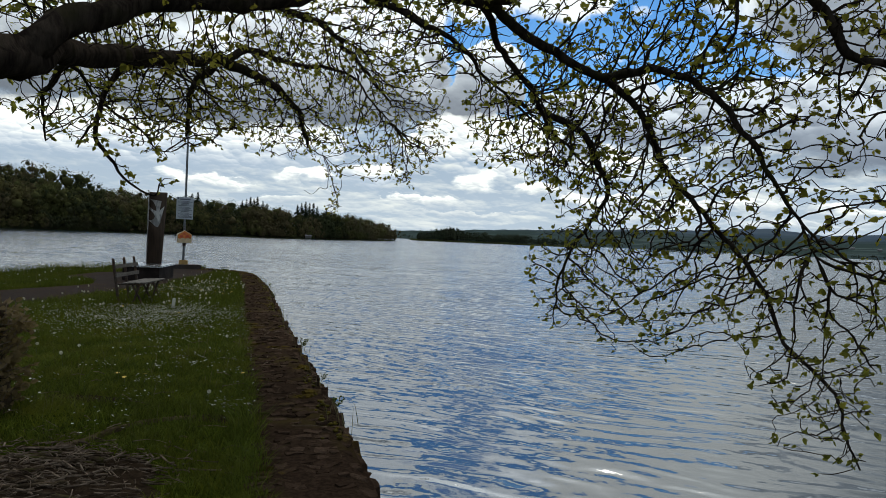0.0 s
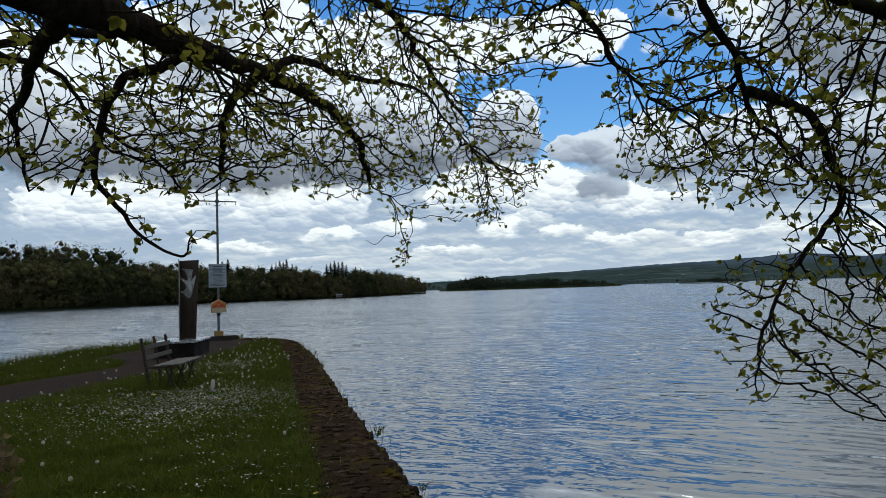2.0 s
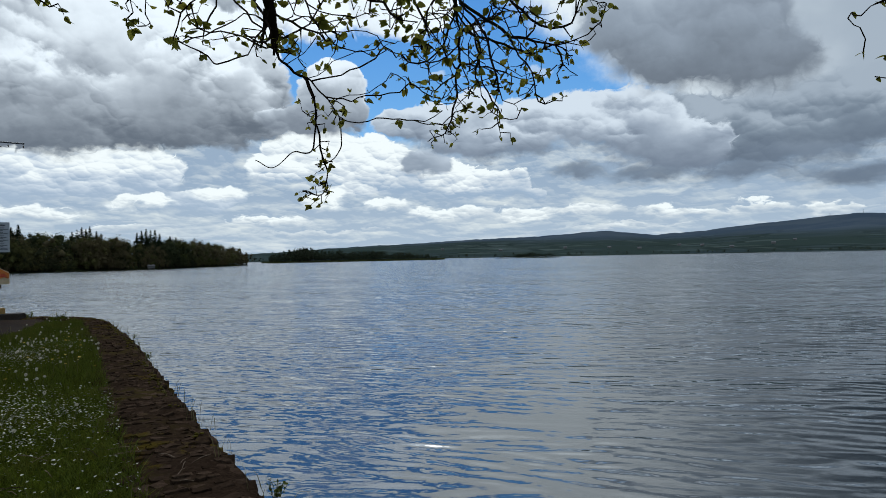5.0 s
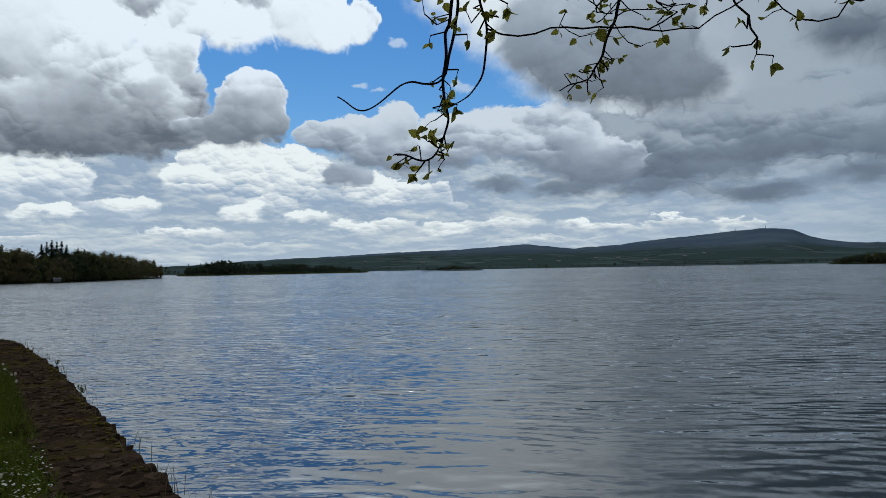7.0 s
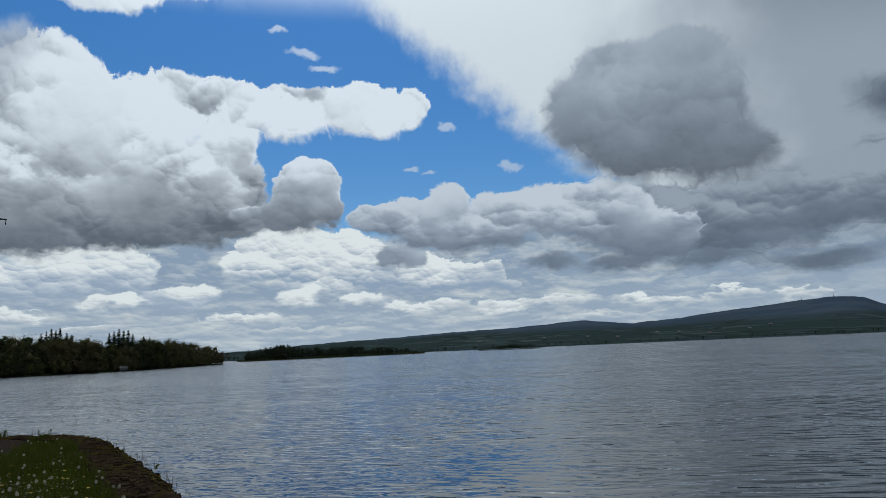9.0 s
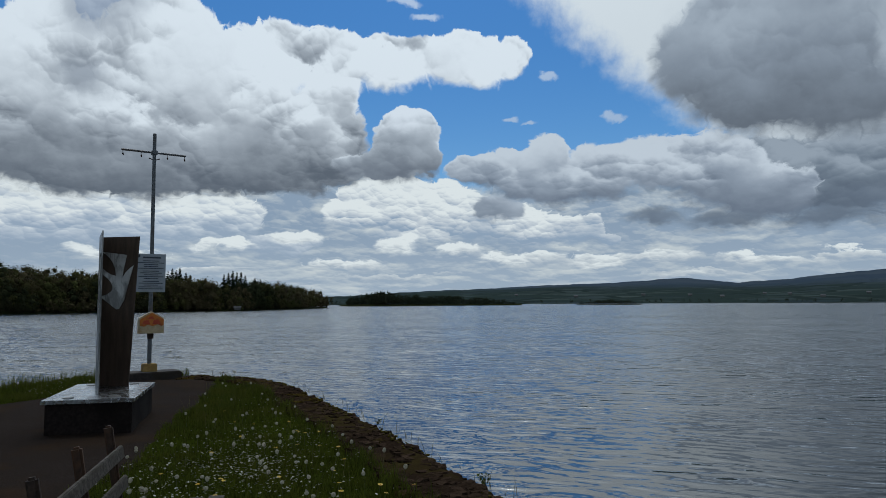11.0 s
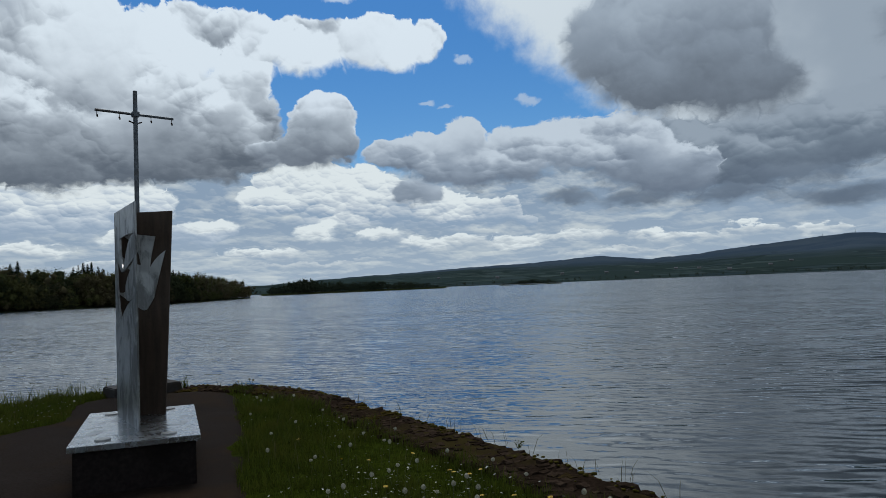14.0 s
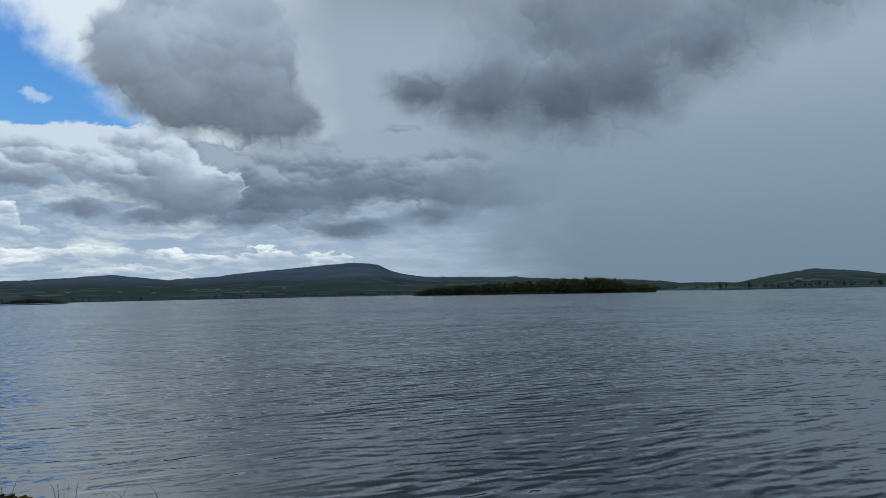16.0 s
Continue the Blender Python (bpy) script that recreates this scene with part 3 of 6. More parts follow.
def from_bm(name, bm, mat, smooth=False):
    bmesh.ops.recalc_face_normals(bm, faces=bm.faces)
    me = bpy.data.meshes.new(name)
    bm.to_mesh(me)
    bm.free()
    me.materials.append(mat)
    if smooth:
        me.shade_smooth()
    return me


def part(name, data, material_, parent, label="", at=None, smooth=False):
    """One mesh object under a thing or a part; data is a bmesh or a mesh."""
    if isinstance(data, bmesh.types.BMesh):
        data = from_bm(name, data, material_, smooth)
    ob = new(name, data)
    ob.parent = parent
    if at is not None:
        ob.matrix_basis = at
    if label:
        ob["label"] = label
    return ob


def thing(name, at, label, category, group="", kind=""):
    ob = new(name)
    ob.matrix_basis = at
    return tagged(ob, label, category, group, kind)


def box(w, d, h, at=None, bevel=0.0, taper=1.0, bm=None):
    """A box standing on z = 0, optionally bevelled, tapered towards its top."""
    b = bmesh.new()
    made = bmesh.ops.create_cube(b, size=1.0)["verts"]
    for v in made:
        s = taper if v.co.z > 0 else 1.0
        v.co = Vector((v.co.x * w * s, v.co.y * d * s, (v.co.z + 0.5) * h))
    if bevel:
        bmesh.ops.bevel(b, geom=b.edges[:], offset=bevel, segments=2, affect="EDGES")
    if at is not None:
        b.transform(at)
    if bm is None:
        return b
    me = bpy.data.meshes.new("tmp")
    b.to_mesh(me)
    b.free()
    bm.from_mesh(me)
    bpy.data.meshes.remove(me)
    return bm


def rod(a, b, r0, r1=None, sides=12, bm=None):
    """A round bar from a to b."""
    bm = bm or bmesh.new()
    a, b = Vector(a), Vector(b)
    turn = (b - a).to_track_quat("Z", "Y").to_matrix().to_4x4()
    bmesh.ops.create_cone(bm, cap_ends=True, segments=sides, radius1=r0, radius2=r0 if r1 is None else r1, depth=(b - a).length,
                          matrix=Matrix.Translation((a + b) / 2) @ turn)
    return bm


def slab_from(outline, holes, thick):
    """A flat plate in the x-z plane with holes, of the given thickness along y."""
    from mathutils.geometry import tessellate_polygon
    loops = [[Vector((x, 0, z)) for x, z in outline]] + [[Vector((x, 0, z)) for x, z in h] for h in holes]
    flat = [v for loop in loops for v in loop]
    tris = tessellate_polygon(loops)
    bm = bmesh.new()
    front = [bm.verts.new((v.x, -thick / 2, v.z)) for v in flat]
    rear = [bm.verts.new((v.x, thick / 2, v.z)) for v in flat]
    for t in tris:
        bm.faces.new([front[i] for i in t])
        bm.faces.new([rear[i] for i in reversed(t)])
    start = 0
    for loop in loops:
        n = len(loop)
        for i in range(n):
            j = (i + 1) % n
            bm.faces.new((front[start + i], front[start + j], rear[start + j], rear[start + i]))
        start += n
    return bm


def curve_in(points, steps):
    """Points along a smooth line through the given ones."""
    p = [Vector(q) for q in points]
    p = [p[0] * 2 - p[1]] + p + [p[-1] * 2 - p[-2]]
    out = []
    for i in range(1, len(p) - 2):
        for s in range(steps):
            t = s / steps
            a, b, c, d = p[i - 1], p[i], p[i + 1], p[i + 2]
            out.append(0.5 * (2 * b + (c - a) * t + (2 * a - 5 * b + 4 * c - d) * t * t + (3 * b - a - 3 * c + d) * t ** 3))
    out.append(p[-2])
    return out


# ---- plan of the pier ----
WATER = -0.9
RIGHT_Y = [-30, -3, 1.5, 4.82, 8.8, 13, 17.1, 21.1, 25.2, 26.5, 27.7, 28.5, 28.9]
RIGHT_X = [11, 2.4, 0.95, -0.24, -1.5, -2.9, -4.2, -5.4, -6.9, -7.35, -8.1, -9.2, -10.6]
LEFT_Y = [-30, 0, 8, 14, 20, 24.5, 27, 28.3, 28.9]
LEFT_X = [-60, -24, -14, -12.6, -13.3, -13.6, -12.9, -11.8, -10.6]


def right_edge(y):
    return np.interp(y, RIGHT_Y, RIGHT_X)


def left_edge(y):
    return np.interp(y, LEFT_Y, LEFT_X)


def path_right(y):
    return np.interp(y, [-2, 8, 12, 15, 19, 21.5, 24.2, 27, 27.9], [-13, -10.3, -9.0, -8.35, -7.95, -8.3, -8.5, -8.9, -9.3])


def path_left(y):
    return np.interp(y, [-2, 8, 12, 16.4, 19.3, 20.6, 21.3, 24.1, 25.5, 27, 27.9], [-15.5, -12.3, -11.2, -10.4, -9.75, -10.3, -11.8, -12.1, -11.2, -11.5, -11.2])


def land_height(x, y):
    n = noise.noise(Vector((x * 0.5, y * 0.5, 0))) * 0.035 + noise.noise(Vector((x * 1.7, y * 1.7, 4))) * 0.02
    heap = 0.05 * math.exp(-((x + 2.3) ** 2 / 1.2 + (y - 5.9) ** 2 / 0.5))
    return n + heap - 0.02


# water: one sheet to the horizon
def build_water():
    ring = [3, 10, 30, 100, 400, 1500, 4900]
    verts, faces = [(0, 10, WATER)], []
    n = 48
    for r in ring:
        verts += [(r * math.cos(i * math.tau / n), 10 + r * math.sin(i * math.tau / n), WATER) for i in range(n)]
    for i in range(n):
        faces.append((0, 1 + i, 1 + (i + 1) % n))
        for k in range(len(ring) - 1):
            a, b = 1 + k * n, 1 + (k + 1) * n
            faces.append((a + i, b + i, b + (i + 1) % n, a + (i + 1) % n))
    tagged(new("water", mesh_of("water", verts, faces, M["water"], True)), "rippled grey-blue lake water reflecting the cloudy sky", "water", kind="structure")


def build_land():
    ys = np.concatenate([np.arange(-30, 2, 1.0), np.arange(2, 28.9, 0.22), [28.9]])
    us = np.linspace(0, 1, 72)
    verts, faces = [], []
    for y in ys:
        l, r = left_edge(y), right_edge(y) - 0.3
        r = max(r, l + 0.05)
        row = [(l - 1.6, y, WATER - 0.4), (l - 0.5, y, -0.35), (l - 0.12, y, -0.06)]
        for u in us:
            x = l + (r - l) * u
            row.append((x, y, land_height(x, y)))
        row.append((r + 0.02, y, -0.5))
        verts += row
    w = len(us) + 4
    for j in range(len(ys) - 1):
        for i in range(w - 1):
            a = j * w + i
            faces.append((a, a + 1, a + w + 1, a + w))
    ob = new("ground", mesh_of("ground", verts, faces, M["turf"], True))
    tagged(ob, "short rough turf with bare patches on the pier", "grass", kind="structure")
    # asphalt path and the paved round beside the sculpture
    verts, faces = [], []
    ys = np.arange(-2, 27.95, 0.3)
    us = np.linspace(0, 1, 9)
    for y in ys:
        wob = 0.16 * noise.noise(Vector((0, y * 1.3, 2)))
        wob2 = 0.16 * noise.noise(Vector((9, y * 1.3, 2)))
        l, r = path_left(y) + wob, path_right(y) + wob2
        verts += [(l + (r - l) * u, y, land_height(l + (r - l) * u, y) + 0.03 * (1 - (2 * u - 1) ** 8) - 0.004) for u in us]
    for j in range(len(ys) - 1):
        for i in range(8):
            a = j * 9 + i
            faces.append((a, a + 1, a + 10, a + 9))
    tagged(new("path", mesh_of("path", verts, faces, M["asphalt"], True)), "worn brown-grey asphalt path across the grass", "path", kind="structure")
    # bare earth under the tree
    verts, faces = [], []
    for (cx, cy, rx, ry) in ((-2.55, 4.72, 1.0, 0.72), (-1.75, 6.42, 0.55, 0.16), (-3.3, 6.95, 0.75, 0.16), (-9.9, 28.0, 1.5, 0.5)):
        base = len(verts)
        verts.append((cx, cy, land_height(cx, cy) + 0.016))
        n = 40
        for ring in (0.5, 1.0):
            for i in range(n):
                a = i * math.tau / n
                s = ring * (1 + 0.35 * noise.noise(Vector((math.cos(a) * 2 + cx, math.sin(a) * 2, ring))))
                x, y = cx + rx * s * math.cos(a), cy + ry * s * math.sin(a)
                verts.append((x, y, land_height(x, y) + (0.016 if ring < 1 else -0.01)))
        for i in range(n):
            j = (i + 1) % n
            faces += [(base, base + 1 + i, base + 1 + j), (base + 1 + i, base + 1 + n + i, base + 1 + n + j, base + 1 + j)]
    tagged(new("bare_ground", mesh_of("bare_ground", verts, faces, M["soil"], True)), "trampled bare brown earth in the grass", "soil", kind="structure")


WALL_LINE = []
for _y in np.concatenate([np.arange(-3, 26.4, 0.1), np.linspace(26.4, 28.88, 60)]):
    WALL_LINE.append(Vector((float(right_edge(_y)), float(_y), 0)))
_sm = [WALL_LINE[0]]
for _i in range(1, len(WALL_LINE) - 1):
    _lo, _hi = max(0, _i - 9), min(len(WALL_LINE), _i + 10)
    _sm.append(sum((WALL_LINE[j] for j in range(_lo, _hi)), Vector()) / (_hi - _lo))
WALL_LINE = _sm
WALL_W = 0.74


def wall_frames(step):
    """Places along the wall's outer line with their inward normal, step apart."""
    out, left = [], 0.0
    for a, b in zip(WALL_LINE, WALL_LINE[1:]):
        seg = b - a
        if seg.length < 1e-6:
            continue
        left -= seg.length
        if left <= 0:
            d = seg.normalized()
            out.append((b.copy(), d, Vector((-d.y, d.x, 0))))
            left += step
    return out


def build_wall():
    fr = wall_frames(0.15)
    verts, faces = [], []
    cols = 7
    for i, (p, d, inn) in enumerate(fr):
        wob = 0.05 * noise.noise(p * 1.1) + 0.03 * noise.noise(p * 4.0)
        wid = WALL_W + 0.06 * noise.noise(p * 0.7 + Vector((5, 0, 0)))
        low = p - inn * (wob - 0.04)
        verts.append((low.x, low.y, WATER - 0.6))
        for c in range(cols):
            u = c / (cols - 1)
            q = p + inn * (0.05 - wob + (wid - 0.05) * u)
            z = 0.020 + 0.02 * noise.noise(q * 6) + 0.012 * noise.noise(q * 15) - (0.05 if c == 0 else 0)
            verts.append((q.x, q.y, z))
        q = p + inn * (wid + 0.06)
        verts.append((q.x, q.y, -0.12))
    w = cols + 2
    for j in range(len(fr) - 1):
        for i in range(w - 1):
            a = j * w + i
            faces.append((a, a + 1, a + w + 1, a + w))
    wall = new("wall_quay", mesh_of("wall_quay", verts, faces, M["mortar"], True))
    tagged(wall, "old rubble quay wall, brown stone top with moss", "stone wall", kind="structure")
    return wall


_b = bmesh.new()
bmesh.ops.create_icosphere(_b, subdivisions=1, radius=1.0)
BALL, BALL_FACES = [v.co.copy() for v in _b.verts], [tuple(v.index for v in f.verts) for f in _b.faces]
_b.free()


def stone_mesh(seed, chunky):
    rng = random.Random(seed)
    bm = bmesh.new()
    bmesh.ops.create_cube(bm, size=1.0)
    bmesh.ops.subdivide_edges(bm, edges=bm.edges[:], cuts=1, use_grid_fill=True)
    for v in bm.verts:
        n = v.co.normalized()
        v.co = v.co.lerp(n * 0.62, 0.28 + 0.15 * chunky)
        v.co += Vector((rng.uniform(-1, 1), rng.uniform(-1, 1), rng.uniform(-1, 1))) * (0.12 + 0.02 * chunky)
    return from_bm("stone", bm, M["stone"])


def build_stones(wall):
    rng = random.Random(5)
    kinds = [stone_mesh(s, 0) for s in range(6)] + [stone_mesh(20 + s, 1) for s in range(5)]
    raw = [([v.co.copy() for v in k.vertices], [tuple(f.vertices) for f in k.polygons]) for k in kinds]
    spots = []
    for p, d, inn in wall_frames(0.098):
        turn = math.atan2(d.y, d.x)
        off = rng.uniform(-0.03, 0.03)
        u = 0.15 + rng.uniform(0, 0.05)
        while u < WALL_W - 0.02:
            wid = rng.uniform(0.07, 0.17)
            q = p + inn * (u + wid / 2) + d * (off + rng.uniform(-0.03, 0.03))
            if rng.random() > 0.10:
                spots.append((rng.randrange(6), q, turn + rng.uniform(-0.5, 0.5), rng.uniform(0.040, 0.105), wid * rng.uniform(0.75, 1.05), rng.uniform(0.045, 0.075), rng.uniform(-0.016, 0.006)))
            u += wid
    for p, d, inn in wall_frames(0.15):
        turn = math.atan2(d.y, d.x)
        q = p + inn * rng.uniform(0.10, 0.18)
        spots.append((6 + rng.randrange(5), q, turn + rng.uniform(-0.25, 0.25), rng.uniform(0.09, 0.19), rng.uniform(0.09, 0.16), rng.uniform(0.07, 0.11), rng.uniform(-0.05, -0.015)))
        for lvl in range(4):
            q2 = p + inn * rng.uniform(0.02, 0.08) + d * rng.uniform(-0.1, 0.1)
            spots.append((6 + rng.randrange(5), q2, turn + rng.uniform(-0.15, 0.15), rng.uniform(0.2, 0.32), 0.2, rng.uniform(0.16, 0.24), -0.22 - 0.2 * lvl))
    near = [s for s in spots if 4.6 < s[1].y < 9.5 and s[6] > -0.1][:300]
    chosen = set(id(s) for s in near)
    for s in near:
        ob = new("stone", kinds[s[0]])
        ob.parent = wall
        ob.matrix_basis = Matrix.LocRotScale((s[1].x, s[1].y, s[6]), Euler((rng.uniform(-.15, .15), rng.uniform(-.15, .15), s[2])), (s[3], s[4], s[5]))
    verts, faces = [], []
    for s in spots:
        if id(s) in chosen:
            continue
        m = Matrix.LocRotScale((s[1].x, s[1].y, s[6]), Euler((rng.uniform(-.15, .15), rng.uniform(-.15, .15), s[2])), (s[3], s[4], s[5]))
        base = len(verts)
        vs, fs = raw[s[0]]
        verts += [m @ v for v in vs]
        faces += [tuple(base + i for i in f) for f in fs]
    mv, mf = [], []
    for p, d, inn in wall_frames(0.035):
        thick = noise.noise(p * 0.9 + Vector((3, 3, 3))) + 0.35 * noise.noise(p * 4.0)
        if thick < 0.02 or p.y < 4:
            continue
        for _ in range(2):
            q = p + inn * (0.10 + abs(rng.gauss(0, 0.05 + 0.13 * thick))) + d * rng.uniform(-0.03, 0.03)
            r, n = rng.uniform(0.012, 0.034), len(mv)
            for v in BALL:
                mv.append((q.x + v.x * r * rng.uniform(0.6, 1.2), q.y + v.y * r * rng.uniform(0.6, 1.2), 0.032 + v.z * r * 0.5))
            mf += [tuple(n + i for i in f) for f in BALL_FACES]
    tagged(new("moss", mesh_of("moss", mv, mf, M["moss"], True)), "ochre moss cushions along the quay wall's outer edge", "moss", kind="stuff")
    ob = new("wall_stones", mesh_of("wall_stones", verts, faces, M["stone"]))
    ob.parent = wall
    tagged(ob, kind="stuff")


# ---- grass and flowers ----
def on_grass(x, y):
    if not (left_edge(y) - 0.15 < x < right_edge(y) - WALL_W - 0.0):
        return False
    if path_left(y) + 0.14 * (0.5 + noise.noise(Vector((3, y * 2.5, 2)))) < x < path_right(y) - 0.14 * (0.5 + noise.noise(Vector((7, y * 2.5, 2)))) and y < 27.8:
        return False
    if ((x + 2.55) / 0.95) ** 2 + ((y - 4.72) / 0.68) ** 2 < 1 + 0.9 * noise.noise(Vector((x * 3, y * 3, 9))) or ((x + 9.9) / 1.3) ** 2 + ((y - 28.0) / 0.45) ** 2 < 1:
        return False
    return True


def blades(name, spots, mat, label):
    """spots: x, y, z, height, width, bend. One blade of a quad and a tip each."""
    rng = random.Random(len(spots))
    verts, faces = [], []
    for x, y, z, h, w, bend in spots:
        a, b = rng.uniform(0, math.tau), rng.uniform(0, math.tau)
        cx, cy, dx, dy = math.cos(a) * w / 2, math.sin(a) * w / 2, math.cos(b) * bend * h, math.sin(b) * bend * h
        n = len(verts)
        verts += [(x - cx, y - cy, z - 0.01), (x + cx, y + cy, z - 0.01), (x + cx * 0.7 + dx * 0.35, y + cy * 0.7 + dy * 0.35, z + h * 0.6),
                  (x - cx * 0.7 + dx * 0.35, y - cy * 0.7 + dy * 0.35, z + h * 0.6), (x + dx, y + dy, z + h)]
        faces += [(n, n + 1, n + 2, n + 3), (n + 3, n + 2, n + 4)]
    ob = new(name, mesh_of(name, verts, faces, mat))
    return tagged(ob, label, "grass", kind="stuff")


def build_grass():
    rng = random.Random(11)
    spots, tall = [], []
    while len(spots) < 190000:
        y = 3.2 + 25.4 * rng.random() ** 1.25
        l, r = max(left_edge(y) - 0.15, -4.5 - 0.75 * y), right_edge(y) - WALL_W + 0.05
        x = rng.uniform(l, r)
        if not on_grass(x, y):
            continue
        patch = noise.noise(Vector((x * 0.8, y * 0.8, 7)))
        if patch < -0.25 and rng.random() < 0.5:
            continue
        tuft = noise.noise(Vector((x * 3.1, y * 3.1, 17)))
        if tuft < -0.12 and rng.random() < 0.55:
            continue
        h = rng.uniform(0.04, 0.095) * (1.1 + 0.8 * patch) * (0.85 + 0.9 * max(0.0, tuft))
        rim = right_edge(y) - WALL_W - x
        if rim < 0.25:
            h *= 1.5
        spots.append((x, y, land_height(x, y), h * (1.2 if y > 15.5 else 1.0), rng.uniform(0.004, 0.010), rng.uniform(0.1, 0.8) if y > 15.5 else rng.uniform(0.3, 1.6)))
    blades("grass", spots, M["blade"], "short green lawn grass thick with flowers")
    soft_spots = []
    while len(soft_spots) < 34000:
        y = 4.2 + 9.5 * rng.random()
        x = rng.uniform(-4.5 - 0.3 * y, right_edge(y) - WALL_W)
        if not on_grass(x, y) or noise.noise(Vector((x * 1.1, y * 1.6, 41))) + 0.4 * noise.noise(Vector((x * 4, y * 4, 43))) < 0.06:
            continue
        soft_spots.append((x, y, land_height(x, y), rng.uniform(0.035, 0.075), rng.uniform(0.005, 0.010), rng.uniform(0.5, 1.8)))
    blades("moss_turf", soft_spots, M["mossgrass"], "soft yellow-green mossy patches in the lawn")
    while len(tall) < 5200:
        y = rng.uniform(10, 28.6)
        x = left_edge(y) + abs(rng.gauss(0, 0.45)) - 0.25
        if path_left(y) < x < path_right(y):
            continue
        tall.append((x, y, land_height(x, y) - (0.1 if x < left_edge(y) else 0), rng.uniform(0.16, 0.36), rng.uniform(0.006, 0.011), rng.uniform(0.1, 0.6)))
    while len(tall) < 6400:
        x, y = rng.gauss(-6.75, 0.35), rng.gauss(15.2, 0.75)
        if on_grass(x, y):
            tall.append((x, y, land_height(x, y), rng.uniform(0.14, 0.32), rng.uniform(0.007, 0.012), rng.uniform(0.2, 0.8)))
    blades("long_grass", tall, M["blade"], "uncut long grass along the bank and bench")
    dry = []
    for p, d, inn in wall_frames(0.5):
        if p.y < 6:
            continue
        for _ in range(rng.randrange(0, 7)):
            q = p + inn * rng.gauss(0.05, 0.05) + d * rng.uniform(-0.12, 0.12)
            dry.append((q.x, q.y, 0.0, rng.uniform(0.08, 0.26), 0.006, rng.uniform(0.1, 0.9)))
    while len(dry) < 900:
        y = rng.uniform(5, 28)
        x = rng.uniform(max(left_edge(y), -14), right_edge(y) - WALL_W)
        if on_grass(x, y):
            dry.append((x, y, land_height(x, y), rng.uniform(0.15, 0.34), 0.0045, rng.uniform(0.1, 0.5)))
    blades("seed_grass", dry, M["dryblade"], "thin straw-coloured seeding grass stems")


def build_daisies():
    rng = random.Random(21)
    verts, faces = [], []
    n = 0
    knots = [(rng.uniform(-4.2, -1.3), rng.uniform(5.4, 11.5)) for _ in range(46)]
    while n < 6200:
        if n < 420:
            kx, ky = rng.choice(knots)
            x, y = rng.gauss(kx, 0.11), rng.gauss(ky, 0.16)
        elif rng.random() < 0.5:
            x, y = rng.gauss(-5.3, 0.95), rng.gauss(13.0, 1.1)
        elif rng.random() < 0.35:
            x, y = rng.gauss(-6.9, 0.55), rng.gauss(18.6, 1.2)
        else:
            y = rng.uniform(6.0, 27)
            x = rng.uniform(max(left_edge(y), -14), right_edge(y) - WALL_W)
            if noise.noise(Vector((x * 0.9, y * 0.9, 31))) < 0.12:
                continue
        if not on_grass(x, y):
            continue
        n += 1
        z = land_height(x, y) + rng.uniform(0.05, 0.10)
        r = rng.uniform(0.008, 0.0125)
        tx, ty = rng.uniform(-0.5, 0.5), rng.uniform(-0.7, 0.3)
        b = len(verts)
        for i in range(7):
            a = i * math.tau / 7 + rng.random() * 0.2
            rr = r * rng.uniform(0.85, 1.1)
            verts.append((x + rr * math.cos(a), y + rr * math.sin(a), z + rr * (tx * math.cos(a) + ty * math.sin(a))))
        verts.append((x, y, z - 0.004))
        faces += [(b + i, b + (i + 1) % 7, b + 7) for i in range(7)]
    tagged(new("daisies", mesh_of("daisies", verts, faces, M["petal"])), "small white daisies scattered thickly in the lawn", "flowers", kind="stuff")


